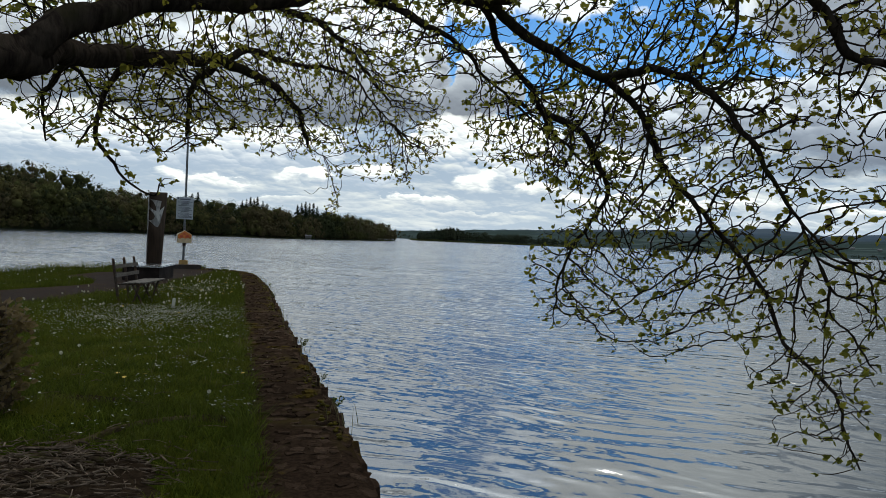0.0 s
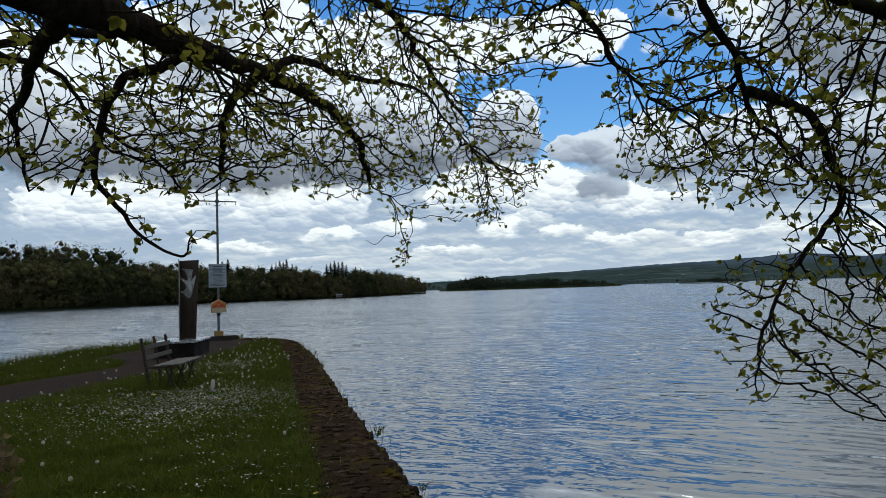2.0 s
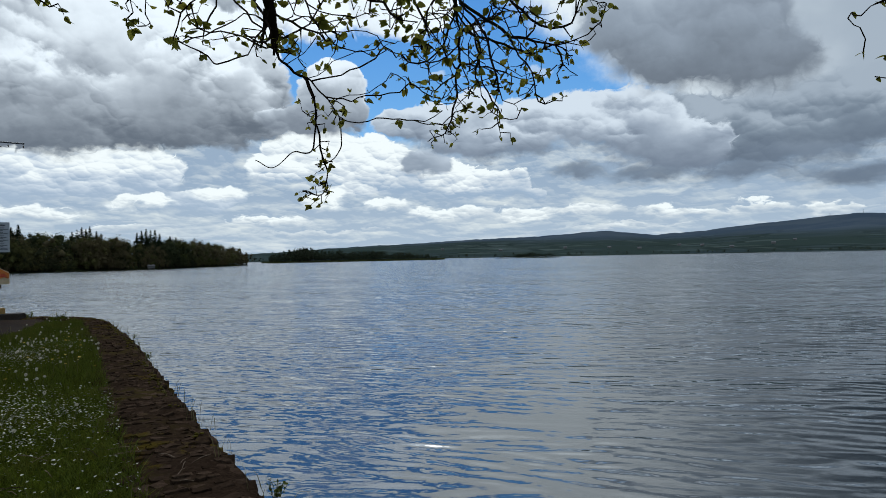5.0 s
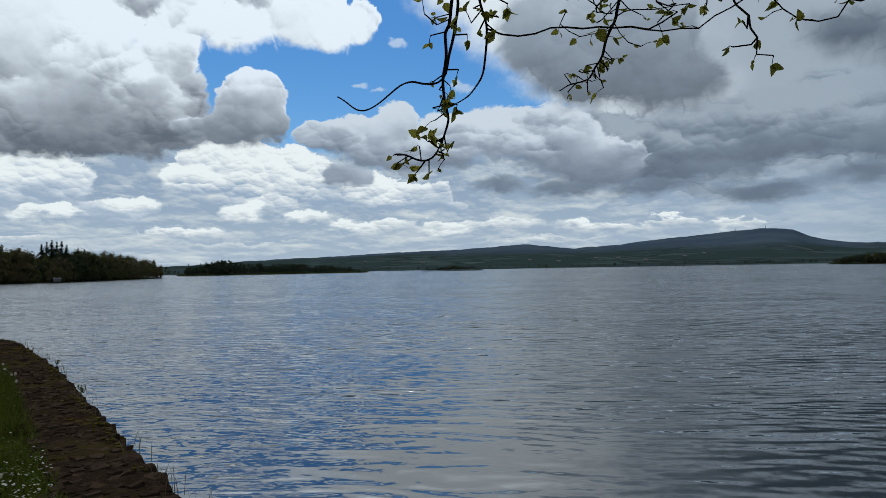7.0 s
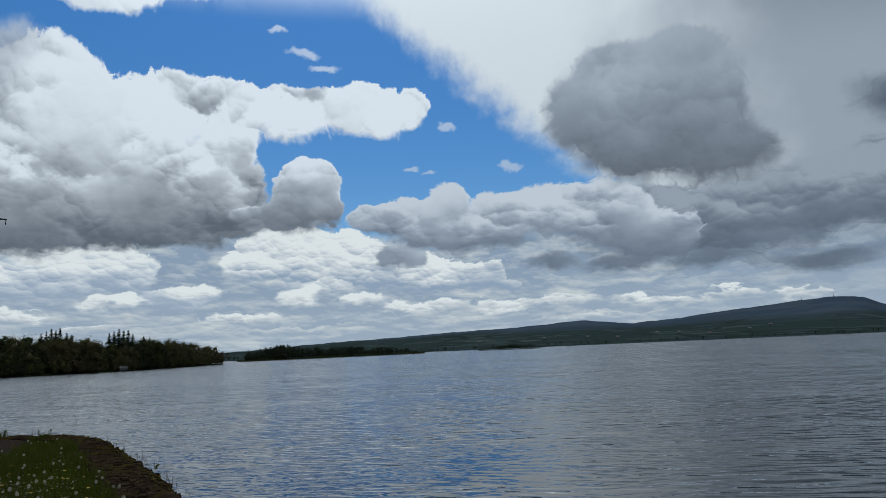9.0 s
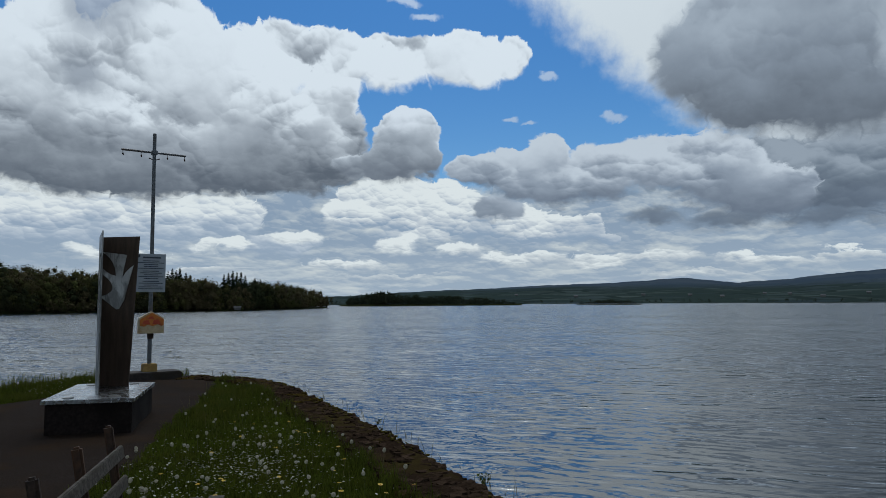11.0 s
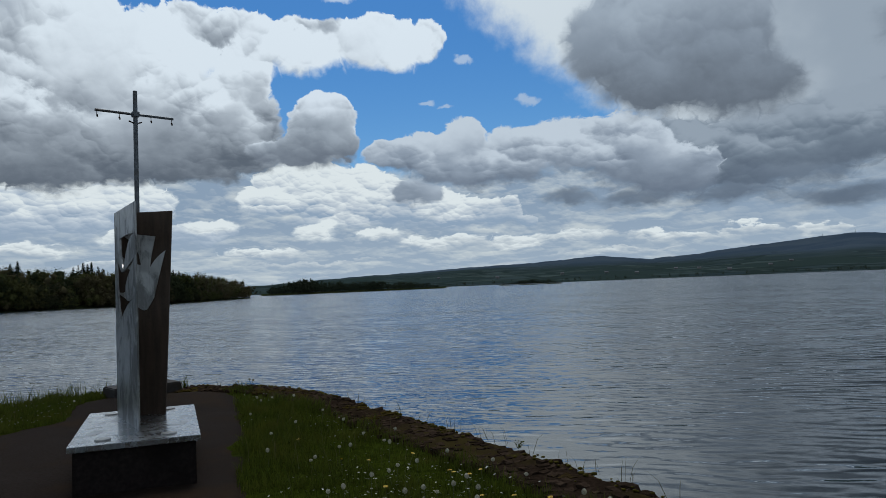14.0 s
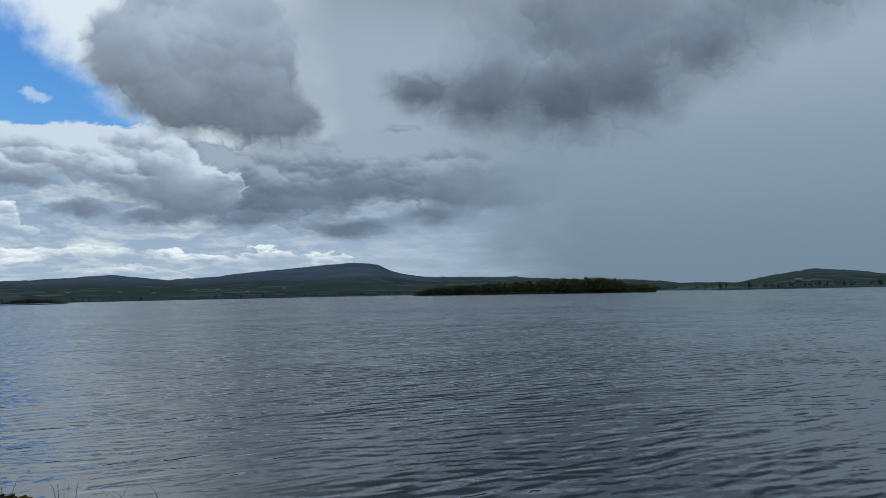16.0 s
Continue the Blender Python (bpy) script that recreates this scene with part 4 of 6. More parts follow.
def build_dandelions():
    rng = random.Random(31)
    bm = bmesh.new()
    for i in range(90):
        zc = 1 - 2 * (i + 0.5) / 90
        a = i * 2.39996
        d = Vector((math.sqrt(1 - zc * zc) * math.cos(a), math.sqrt(1 - zc * zc) * math.sin(a), zc))
        side = d.orthogonal().normalized() * 0.004
        other = d.cross(side)
        tip = d * 0.021
        bm.faces.new([bm.verts.new(p) for p in (d * 0.004, tip + side * 1.3, tip + other * 1.3)])
        bm.faces.new([bm.verts.new(p) for p in (tip - side, tip + side, tip + other)])
    head = from_bm("seed_head", bm, M["clock"])
    stalk = from_bm("stalk", rod((0, 0, 0), (0.006, 0.004, 0.2), 0.0022, 0.0016, 6), M["stalk"])
    bm = bmesh.new()
    for ring, (r, z, cnt) in enumerate(((0.018, 0.0, 14), (0.012, 0.005, 11), (0.006, 0.009, 7))):
        for i in range(cnt):
            a = (i + ring * 0.5) * math.tau / cnt
            p = [bm.verts.new(v) for v in ((0, 0, z - 0.004), (r * math.cos(a - 0.2), r * math.sin(a - 0.2), z + 0.004), (r * math.cos(a + 0.2), r * math.sin(a + 0.2), z + 0.004))]
            bm.faces.new(p)
    bloom = from_bm("bloom", bm, M["yellow"])

    def spot(near):
        while True:
            if near:
                x, y = rng.gauss(-6.6, 0.9), rng.gauss(18.5, 2.2)
            else:
                y = 6.5 + 21 * rng.random()
                x = rng.uniform(max(left_edge(y) + 0.1, -13.5), right_edge(y) - WALL_W - 0.05)
            if on_grass(x, y):
                return x, y

    first = None
    for i in range(210):
        x, y = spot(i < 90)
        s = rng.uniform(0.7, 1.25)
        at = Matrix.LocRotScale((x, y, land_height(x, y)), Euler((rng.gauss(0, 0.12), rng.gauss(0, 0.12), rng.uniform(0, 6))), (0.85, 0.85, s * 0.9))
        if first is None:
            first = thing("dandelion_clock", at, "white dandelion seed head on a thin stalk in the grass", "dandelion", "dandelion clocks in the lawn")
            part("stalk", stalk, None, first)
            part("seed_head", head, None, first, "fluffy white seed head", pose(0.006, 0.004, 0.215))
        else:
            c = copy_thing(first, at)
            c.matrix_basis = at
    first = None
    for i in range(60):
        x, y = spot(i < 45)
        at = Matrix.LocRotScale((x, y, land_height(x, y)), Euler((rng.gauss(0, 0.15), rng.gauss(0, 0.15), rng.uniform(0, 6))), (1.2, 1.2, rng.uniform(0.4, 0.8)))
        if first is None:
            first = thing("dandelion", at, "yellow dandelion flower standing in the grass", "dandelion", "yellow dandelions in the lawn")
            part("stalk", stalk, None, first)
            part("bloom", bloom, None, first, "yellow petals", pose(0.006, 0.004, 0.2))
        else:
            c = copy_thing(first, at)
            c.matrix_basis = at


# ---- sculpture ----
DOVE = [(0.03, 0.606), (0.47, 0.518), (0.53, 0.511), (0.59, 0.516), (0.72, 0.574), (0.82, 0.686), (0.89, 0.755), (0.94, 0.804), (0.84, 0.785), (0.74, 0.758), (0.646, 0.720),
        (0.68, 0.779), (0.72, 0.83), (0.758, 0.876), (0.45, 0.888), (0.10, 0.900), (0.30, 0.858), (0.39, 0.825), (0.45, 0.789), (0.488, 0.736), (0.33, 0.746), (0.197, 0.768), (0.10, 0.79),
        (0.03, 0.815), (0.02, 0.765), (0.248, 0.723), (0.36, 0.69), (0.40, 0.660), (0.375, 0.634), (0.262, 0.612), (0.15, 0.602)]
WING_HOLE = [(0.28, 0.863), (0.60, 0.868), (0.92, 0.864), (0.78, 0.85), (0.67, 0.826), (0.57, 0.785), (0.48, 0.735), (0.42, 0.715), (0.35, 0.74), (0.30, 0.80)]
BODY_HOLE = [(0.08, 0.78), (0.22, 0.735), (0.33, 0.700), (0.42, 0.700), (0.60, 0.715), (0.95, 0.755), (0.78, 0.71), (0.62, 0.67), (0.52, 0.63), (0.50, 0.585),
             (0.58, 0.565), (0.70, 0.562), (0.86, 0.575), (0.62, 0.545), (0.45, 0.515), (0.30, 0.475), (0.20, 0.53), (0.15, 0.60)]


def build_sculpture():
    ob = thing("sculpture", pose(-9.37, 22.08, 0, 0, 0, 10.3), "tall steel sculpture with dove shapes on a low plinth", "sculpture")
    top, h = 0.44, 2.2
    part("plinth", box(1.02, 1.90, 0.42, pose(0, 0, -0.03), 0.012), M["plinth"], ob, "dark brown concrete plinth")
    plate = part("base_plate", box(1.10, 1.99, 0.05, pose(0, 0, top - 0.05), 0.004), M["plate"], ob, "pale wet steel base plate")
    for x, y in ((-0.28, -0.77), (0.28, -0.79), (-0.31, 0.77), (0.27, 0.79)):
        part("bolt_cover", rod((x, y, top), (x, y, top + 0.012), 0.072, 0.066, 24), M["steel"], plate, "flat round bolt cover")
    # the cross panel of weathering steel, wider at its top
    rust = part("rust_panel", slab_from([(0, 0), (0.535, 0), (0.655, h), (0.0, h)], [], 0.02), M["corten"], ob,
                "rust-brown weathering steel panel", pose(-0.24, 0.68, top, 0, 0, -24.9))
    dove = [(u * 0.615, v * h) for u, v in DOVE]
    part("steel_dove", slab_from(dove, [], 0.010), M["dove"], rust, "pale steel dove fixed to the panel", pose(0, -0.018, 0))
    part("steel_dove", slab_from(dove, [], 0.010), M["dove"], rust, "pale steel dove fixed to the panel", pose(0, 0.018, 0))
    # the fin of brushed steel with the dove cut out of it
    wide = 1.18
    fin = slab_from([(0.012, 0), (wide, 0), (wide, h), (0.012, h)], [[(s * wide, v * h) for s, v in hole][::-1] for hole in (WING_HOLE, BODY_HOLE)], 0.016)
    part("steel_panel", fin, M["steel"], ob, "pale brushed steel panel with a dove cut out", pose(-0.24, 0.68, top, 0, 0, -77.4))


# ---- mast with sign and lifebuoy box ----
def build_mast():
    at = (-10.66, 28.0)
    turn = math.degrees(math.atan2(0.72, 1.15))
    ob = thing("mast", pose(*at, 0, 0, 0, turn), "grey flagpole mast with a cross bar, set in a dark slab", "mast")
    part("slab", box(1.16, 0.62, 0.19, pose(0.04, 0, -0.02), 0.02), M["slab"], ob, "low dark concrete slab")
    part("block", box(0.30, 0.26, 0.17, pose(0, 0, 0.17), 0.015, 0.93), M["yellowblock"], ob, "worn ochre base block")
    part("pole", rod((0, 0, 0.3), (0, 0, 5.44), 0.045, 0.038, 16), M["galv"], ob)
    bar = part("cross_bar", rod((-0.69, 0, 5.01), (0.69, 0, 5.01), 0.024, None, 12), M["galv"], ob)
    part("clamp", box(0.12, 0.11, 0.1, pose(0, 0, 4.96), 0.01), M["galv"], ob)
    for x in (-0.66, -0.28, 0.28, 0.66):
        bm = rod((x, 0, 4.99), (x, 0, 4.93), 0.006, None, 8)
        rod((x, 0, 4.93), (x + 0.012, 0, 4.885), 0.018, 0.012, 8, bm)
        part("pulley", bm, M["iron"], bar, "small dark hanging pulley")
    for z, rr in ((4.86, 0.055),):
        bm = bmesh.new()
        for s in (-1, 1):
            bmesh.ops.create_cone(bm, cap_ends=True, segments=10, radius1=0.012, radius2=0.012, depth=0.12, matrix=pose(s * 0.06, 0, z, 0, 70 * s, 0))
        part("cleat", bm, M["iron"], ob)
    # information sign
    sign = thing("sign", pose(*at, 0, 0, 0, turn), "pale grey notice board with rows of dark text", "sign")
    part("board", box(0.62, 0.02, 0.84, pose(-0.03, -0.075, 1.90), 0.004), M["signface"], sign)
    part("bracket", box(0.5, 0.03, 0.04, pose(-0.03, -0.05, 2.6), 0.004), M["galv"], sign)
    part("bracket", box(0.5, 0.03, 0.04, pose(-0.03, -0.05, 2.0), 0.004), M["galv"], sign)
    rng = random.Random(3)
    part("emblem", box(0.05, 0.006, 0.06, pose(-0.29, -0.088, 2.66)), M["ink"], sign, "small dark emblem")
    part("text_bar", box(0.38, 0.006, 0.035, pose(-0.02, -0.088, 2.64)), M["ink"], sign)
    z = 2.575
    for i in range(15):
        w = rng.choice((0.50, 0.54, 0.46, 0.52, 0.30)) if i % 5 else 0.34
        part("text_bar", box(w, 0.006, 0.017, pose(-0.03, -0.088, z)), M["ink"], sign)
        z -= 0.041 if i % 5 != 4 else 0.06
    # ring buoy housing
    life = thing("lifebuoy_box", pose(*at, 0, 0, 0, turn), "cream and orange lifebuoy housing with pitched top", "lifebuoy box")
    bm = slab_from([(-0.26, 1.0), (0.26, 1.0), (0.26, 1.30), (0.24, 1.345), (0.0, 1.475), (-0.24, 1.345), (-0.26, 1.30)], [], 0.16)
    bmesh.ops.bevel(bm, geom=[e for e in bm.edges if abs(e.verts[0].co.y - e.verts[1].co.y) < 0.01], offset=0.012, segments=2, affect="EDGES")
    bm.transform(Matrix.Translation((-0.02, -0.13, 0)))
    part("housing", bm, M["cream"], life, "cream plastic housing")
    bm = slab_from([(-0.245, 1.17), (-0.16, 1.15), (-0.08, 1.19), (0.02, 1.16), (0.12, 1.20), (0.20, 1.16), (0.245, 1.18), (0.25, 1.30), (0.0, 1.45), (-0.25, 1.30)], [], 0.012)
    bm.transform(Matrix.Translation((-0.02, -0.217, 0)))
    part("panel", bm, M["orange"], life, "orange front panel")
    for x, w, hh in ((-0.12, 0.16, 0.09), (0.09, 0.17, 0.10), (-0.02, 0.12, 0.06)):
        z0 = 1.20 if abs(x) > 0.05 else 1.31
        part("mark", slab_from([(x - w / 2, z0), (x + w / 2, z0 + 0.01), (x + w * 0.3, z0 + hh), (x - w * 0.3, z0 + hh * 0.9)], [], 0.01), M["red"], life, "red printed mark", pose(-0.02, -0.226, 0))
    part("bracket", box(0.12, 0.1, 0.12, pose(0, -0.03, 0.88), 0.01), M["iron"], life)


# ---- bench ----
def build_bench():
    a, b = Vector((-6.86, 14.65, 0)), Vector((-7.05, 16.03, 0))
    length = (b - a).length
    turn = math.degrees(math.atan2((b - a).y, (b - a).x))
    # local x runs along the bench, local -y is the way it faces
    ob = thing("bench", pose(a.x, a.y, land_height(a.x, a.y), 0, 0, turn), "weathered slatted bench on rusty iron frames in long grass", "bench")
    for x in (0.04, length / 2, length - 0.04):
        fr = part("frame", box(0.042, 0.05, 0.95, pose(x, -0.15, 0, -9, 0, 0), 0.012), M["iron"], ob, "dark rusty iron frame")
        part("leg", rod((x, -0.40, 0.0), (x, -0.54, 0.43), 0.022, None, 8), M["iron"], fr)
        part("leg", rod((x, -0.62, 0.0), (x, -0.40, 0.43), 0.020, None, 8), M["iron"], fr)
        part("seat_bar", box(0.04, 0.52, 0.035, pose(x, -0.38, 0.415, -3, 0, 0), 0.004), M["iron"], fr)
    for i, y in enumerate((-0.62, -0.505, -0.39, -0.275)):
        part("seat_slat", box(length + 0.08, 0.092, 0.028, pose(length / 2, y, 0.452 - 0.006 * i, 3, 0, 0), 0.005), M["slat"], ob)
    for z in (0.56, 0.735):
        part("back_slat", box(length + 0.06, 0.026, 0.075, pose(length / 2, 0.158 * z - 0.19, z, -9, 0, 0), 0.005), M["slat"], ob)


def build_marker():
    at = (-5.64, 14.76)
    ob = thing("marker_stub", pose(*at, land_height(*at), 4, 6, 20), "short pale weathered marker post stub in the grass", "post")
    part("stub", box(0.07, 0.05, 0.2, None, 0.01, 0.85), M["petal"], ob)


# ---- the overhanging tree ----
def tube(path, radii, sides, verts, faces):
    """Adds a tube along path to the lists."""
    base = len(verts)
    n = len(path)
    up = Vector((0.3, 0.2, 1)).normalized()
    for i, p in enumerate(path):
        d = (path[min(i + 1, n - 1)] - path[max(i - 1, 0)])
        d = d.normalized() if d.length > 1e-9 else Vector((0, 0, 1))
        u = d.cross(up)
        if u.length < 0.05:
            u = d.cross(Vector((1, 0, 0)))
        u.normalize()
        w = d.cross(u)
        for s in range(sides):
            a = s * math.tau / sides
            off = (u * math.cos(a) + w * math.sin(a)) * radii[i]
            if sides > 7:
                off *= 1 + 0.20 * noise.noise(off * (1.6 / max(radii[i], 0.03)) + p * 3.0) + 0.14 * noise.noise(off * 26 + p * 6.0)
            verts.append(p + off)
    for i in range(n - 1):
        for s in range(sides):
            t = (s + 1) % sides
            faces.append((base + i * sides + s, base + i * sides + t, base + (i + 1) * sides + t, base + (i + 1) * sides + s))
    tip = len(verts)
    verts.append(path[-1])
    faces += [(base + (n - 1) * sides + s, base + (n - 1) * sides + (s + 1) % sides, tip) for s in range(sides)]


def leaf_into(p, d, size, rng, verts, faces):
    """A pointed, slightly folded leaf with a toothed outline at p, hanging along d."""
    side = d.cross(Vector((rng.uniform(-1, 1), rng.uniform(-1, 1), rng.uniform(-1, 1))))
    if side.length < 1e-3:
        return
    side.normalize()
    nrm = d.cross(side)
    b = len(verts)
    fold = rng.uniform(0.05, 0.3)
    prof = ((0.0, 0.02), (0.16, 0.28), (0.30, 0.36), (0.36, 0.30), (0.52, 0.32), (0.58, 0.25), (0.76, 0.18), (1.0, 0.0))
    verts.append(p)
    for t, w in prof[1:-1]:
        q = p + d * (t * size) - nrm * (fold * t * t * size)
        verts.append(q + side * (w * size) + nrm * (fold * w * size))
        verts.append(q - side * (w * size) + nrm * (fold * w * size))
        verts.append(q)
    verts.append(p + d * size - nrm * (fold * size))
    k = len(prof) - 2
    faces += [(b, b + 1, b + 3), (b, b + 3, b + 2)]
    for i in range(k - 1):
        o, e = b + 1 + 3 * i, b + 1 + 3 * (i + 1)
        faces += [(o, e, e + 2, o + 2), (o + 1, o + 2, e + 2, e + 1)]
    o = b + 1 + 3 * (k - 1)
    faces += [(o, b + 1 + 3 * k, o + 2), (o + 2, b + 1 + 3 * k, o + 1)]


BOUGHS = []


def bough(r0, r1, *pts):
    BOUGHS.append((r0, r1, pts))


bough(0.32, 0.115, (-3.5, 1.7, -0.1), (-3.35, 1.8, 0.8), (-3.1, 2.0, 1.5), (-2.6, 2.4, 1.95))
bough(0.115, 0.045, (-2.6, 2.4, 1.95), (-1.95, 2.9, 2.18), (-1.78, 3.3, 2.28), (-1.92, 3.9, 2.46), (-2.08, 4.7, 2.62), (-2.26, 6.0, 2.94), (-2.48, 7.9, 3.38))
bough(0.045, 0.008, (-2.48, 7.9, 3.38), (-2.25, 8.3, 3.59), (-1.91, 9.0, 3.6), (-1.47, 9.6, 3.66), (-0.92, 10.1, 3.15))
bough(0.046, 0.022, (-2.48, 7.8, 3.36), (-2.7, 8.0, 3.18), (-2.88, 8.2, 3.04), (-3.07, 8.6, 2.72))
bough(0.058, 0.024, (-2.46, 7.85, 3.36), (-2.25, 8.8, 3.35), (-2.03, 9.6, 3.13), (-2.01, 10.1, 2.8))
bough(0.075, 0.032, (-1.80, 3.35, 2.30), (-1.68, 3.65, 2.52), (-1.58, 4.2, 2.8), (-1.25, 5.0, 3.09), (-0.62, 5.6, 3.35), (0.2, 5.8, 3.38), (0.54, 5.8, 3.14), (1.12, 5.9, 2.87))
bough(0.030, 0.006, (1.12, 5.9, 2.87), (1.49, 6.2, 2.68), (1.78, 6.4, 2.31), (2.1, 6.3, 1.86), (2.36, 6.0, 1.48), (2.6, 5.8, 0.91), (2.82, 5.6, 0.63), (2.86, 5.5, 0.36), (2.98, 5.45, 0.16))
bough(0.034, 0.006, (1.12, 5.9, 2.87), (1.37, 5.4, 2.85), (1.7, 5.2, 2.7), (1.93, 5.0, 2.32), (2.2, 5.0, 1.9), (2.39, 5.0, 1.56))
bough(0.03, 0.006, (0.2, 5.8, 3.38), (0.5, 6.3, 3.05), (0.78, 6.7, 2.74), (1.08, 7.0, 2.45), (1.62, 7.3, 2.13))
bough(0.045, 0.02, (0.2, 5.8, 3.38), (0.9, 4.9, 3.3), (1.57, 4.4, 3.18), (2.09, 4.6, 3.08), (2.3, 4.6, 2.82), (2.7, 4.7, 2.70))
bough(0.05, 0.012, (-1.58, 4.2, 2.8), (-1.72, 6.5, 3.56), (-1.44, 8.0, 3.77), (-1.24, 9.5, 3.71), (-0.94, 10.2, 3.36))
bough(0.04, 0.012, (-0.62, 5.6, 3.35), (-0.71, 6.2, 3.54), (-0.06, 7.4, 3.54), (0.24, 8.0, 3.36), (0.56, 8.3, 3.13))
bough(0.035, 0.008, (0.78, 6.7, 2.74), (1.09, 6.7, 2.6), (1.28, 6.8, 2.35), (1.45, 7.0, 2.1), (1.28, 7.3, 1.77), (1.12, 7.4, 1.39), (1.07, 7.6, 0.97))
bough(0.05, 0.006, (-2.08, 4.7, 2.62), (-2.5, 5.2, 2.75), (-2.9, 5.7, 2.75), (-3.4, 6.3, 2.6), (-3.7, 6.9, 2.35))
bough(0.008, 0.004, (-2.01, 10.1, 2.8), (-1.88, 10.35, 2.66), (-1.8, 10.51, 2.51), (-1.76, 10.63, 2.38), (-1.74, 10.73, 2.27), (-1.72, 10.8, 2.11), (-1.72, 10.86, 2.04), (-1.77, 10.96, 1.97), (-1.88, 11.06, 2.01))
bough(0.006, 0.003, (-1.88, 10.35, 2.66), (-1.7, 10.42, 2.54), (-1.61, 10.5, 2.42), (-1.63, 10.57, 2.32), (-1.67, 10.66, 2.23), (-1.73, 10.75, 2.2))
bough(0.006, 0.003, (-1.88, 10.35, 2.66), (-1.8, 10.42, 2.45), (-1.8, 10.51, 2.29), (-1.87, 10.57, 2.24), (-1.93, 10.61, 2.23), (-1.99, 10.65, 2.21), (-2.07, 10.71, 2.17), (-2.13, 10.73, 2.17), (-2.2, 10.74, 2.21))
bough(0.010, 0.004, (-0.92, 10.1, 3.15), (-0.8, 10.6, 3.05), (-0.74, 11.03, 2.79), (-0.76, 11.14, 2.64), (-0.77, 11.2, 2.53), (-0.8, 11.24, 2.48), (-0.91, 11.35, 2.46))
bough(0.032, 0.005, (-2.45, 6.6, 3.1), (-2.71, 6.4, 2.91), (-2.84, 6.4, 2.79), (-2.95, 6.42, 2.63), (-3.02, 6.44, 2.49), (-3.04, 6.49, 2.33), (-2.98, 6.57, 2.21), (-2.9, 6.66, 2.09), (-2.81, 6.75, 1.98), (-2.68, 6.84, 1.91), (-2.6, 6.9, 2.0))
bough(0.026, 0.007, (-2.2, 5.5, 2.85), (-3.13, 5.77, 2.91), (-2.99, 5.91, 2.85), (-2.89, 6.03, 2.75), (-2.83, 6.15, 2.56))
bough(0.014, 0.006, (-3.02, 6.44, 2.49), (-3.2, 6.61, 2.34), (-3.25, 6.62, 2.26))
bough(0.012, 0.004, (-2.95, 6.42, 2.63), (-2.75, 6.71, 2.43), (-2.67, 6.8, 2.32), (-2.55, 6.88, 2.29))

# volumes that the twigs fill: centre, radii, share
CROWN = [((-2.6, 6.3, 2.85), (1.2, 1.3, 0.62), 1050), ((-3.2, 8.3, 3.0), (0.8, 1.2, 0.55), 300), ((-2.0, 9.3, 3.3), (1.2, 1.1, 0.8), 1150),
         ((-0.8, 9.9, 3.05), (0.8, 0.9, 0.75), 520), ((-1.76, 10.72, 2.28), (0.10, 0.10, 0.16), 18), ((-1.78, 10.52, 2.5), (0.12, 0.12, 0.12), 16), ((-1.72, 10.86, 2.06), (0.11, 0.11, 0.08), 14), ((-1.83, 11.0, 1.97), (0.11, 0.09, 0.08), 14), ((-2.6, 6.9, 2.0), (0.12, 0.12, 0.08), 12), ((-2.85, 6.7, 2.08), (0.15, 0.12, 0.14), 10), ((-3.15, 6.6, 2.4), (0.2, 0.2, 0.2), 24), ((-2.65, 6.85, 2.32), (0.15, 0.15, 0.1), 14), ((-0.79, 11.22, 2.52), (0.16, 0.16, 0.14), 34), ((-0.7, 10.8, 3.0), (0.5, 0.6, 0.42), 110),
         ((-0.9, 7.5, 3.6), (1.3, 1.6, 0.45), 1400), ((0.9, 7.3, 2.9), (0.9, 1.2, 0.75), 950), ((1.55, 6.2, 2.6), (1.0, 1.1, 1.0), 1650),
         ((1.75, 6.6, 1.55), (0.85, 1.0, 0.9), 640), ((2.4, 5.2, 1.7), (0.6, 0.8, 1.2), 620), ((0.4, 5.3, 3.5), (1.6, 0.9, 0.35), 1150),
         ((2.2, 4.9, 3.0), (0.9, 0.8, 0.6), 1600), ((-1.9, 4.6, 3.1), (0.9, 1.0, 0.5), 480), ((1.1, 8.5, 2.7), (0.5, 0.6, 0.5), 110), ((1.15, 7.5, 1.35), (0.4, 0.5, 0.6), 150), ((2.75, 5.6, 0.55), (0.38, 0.4, 0.5), 130)]


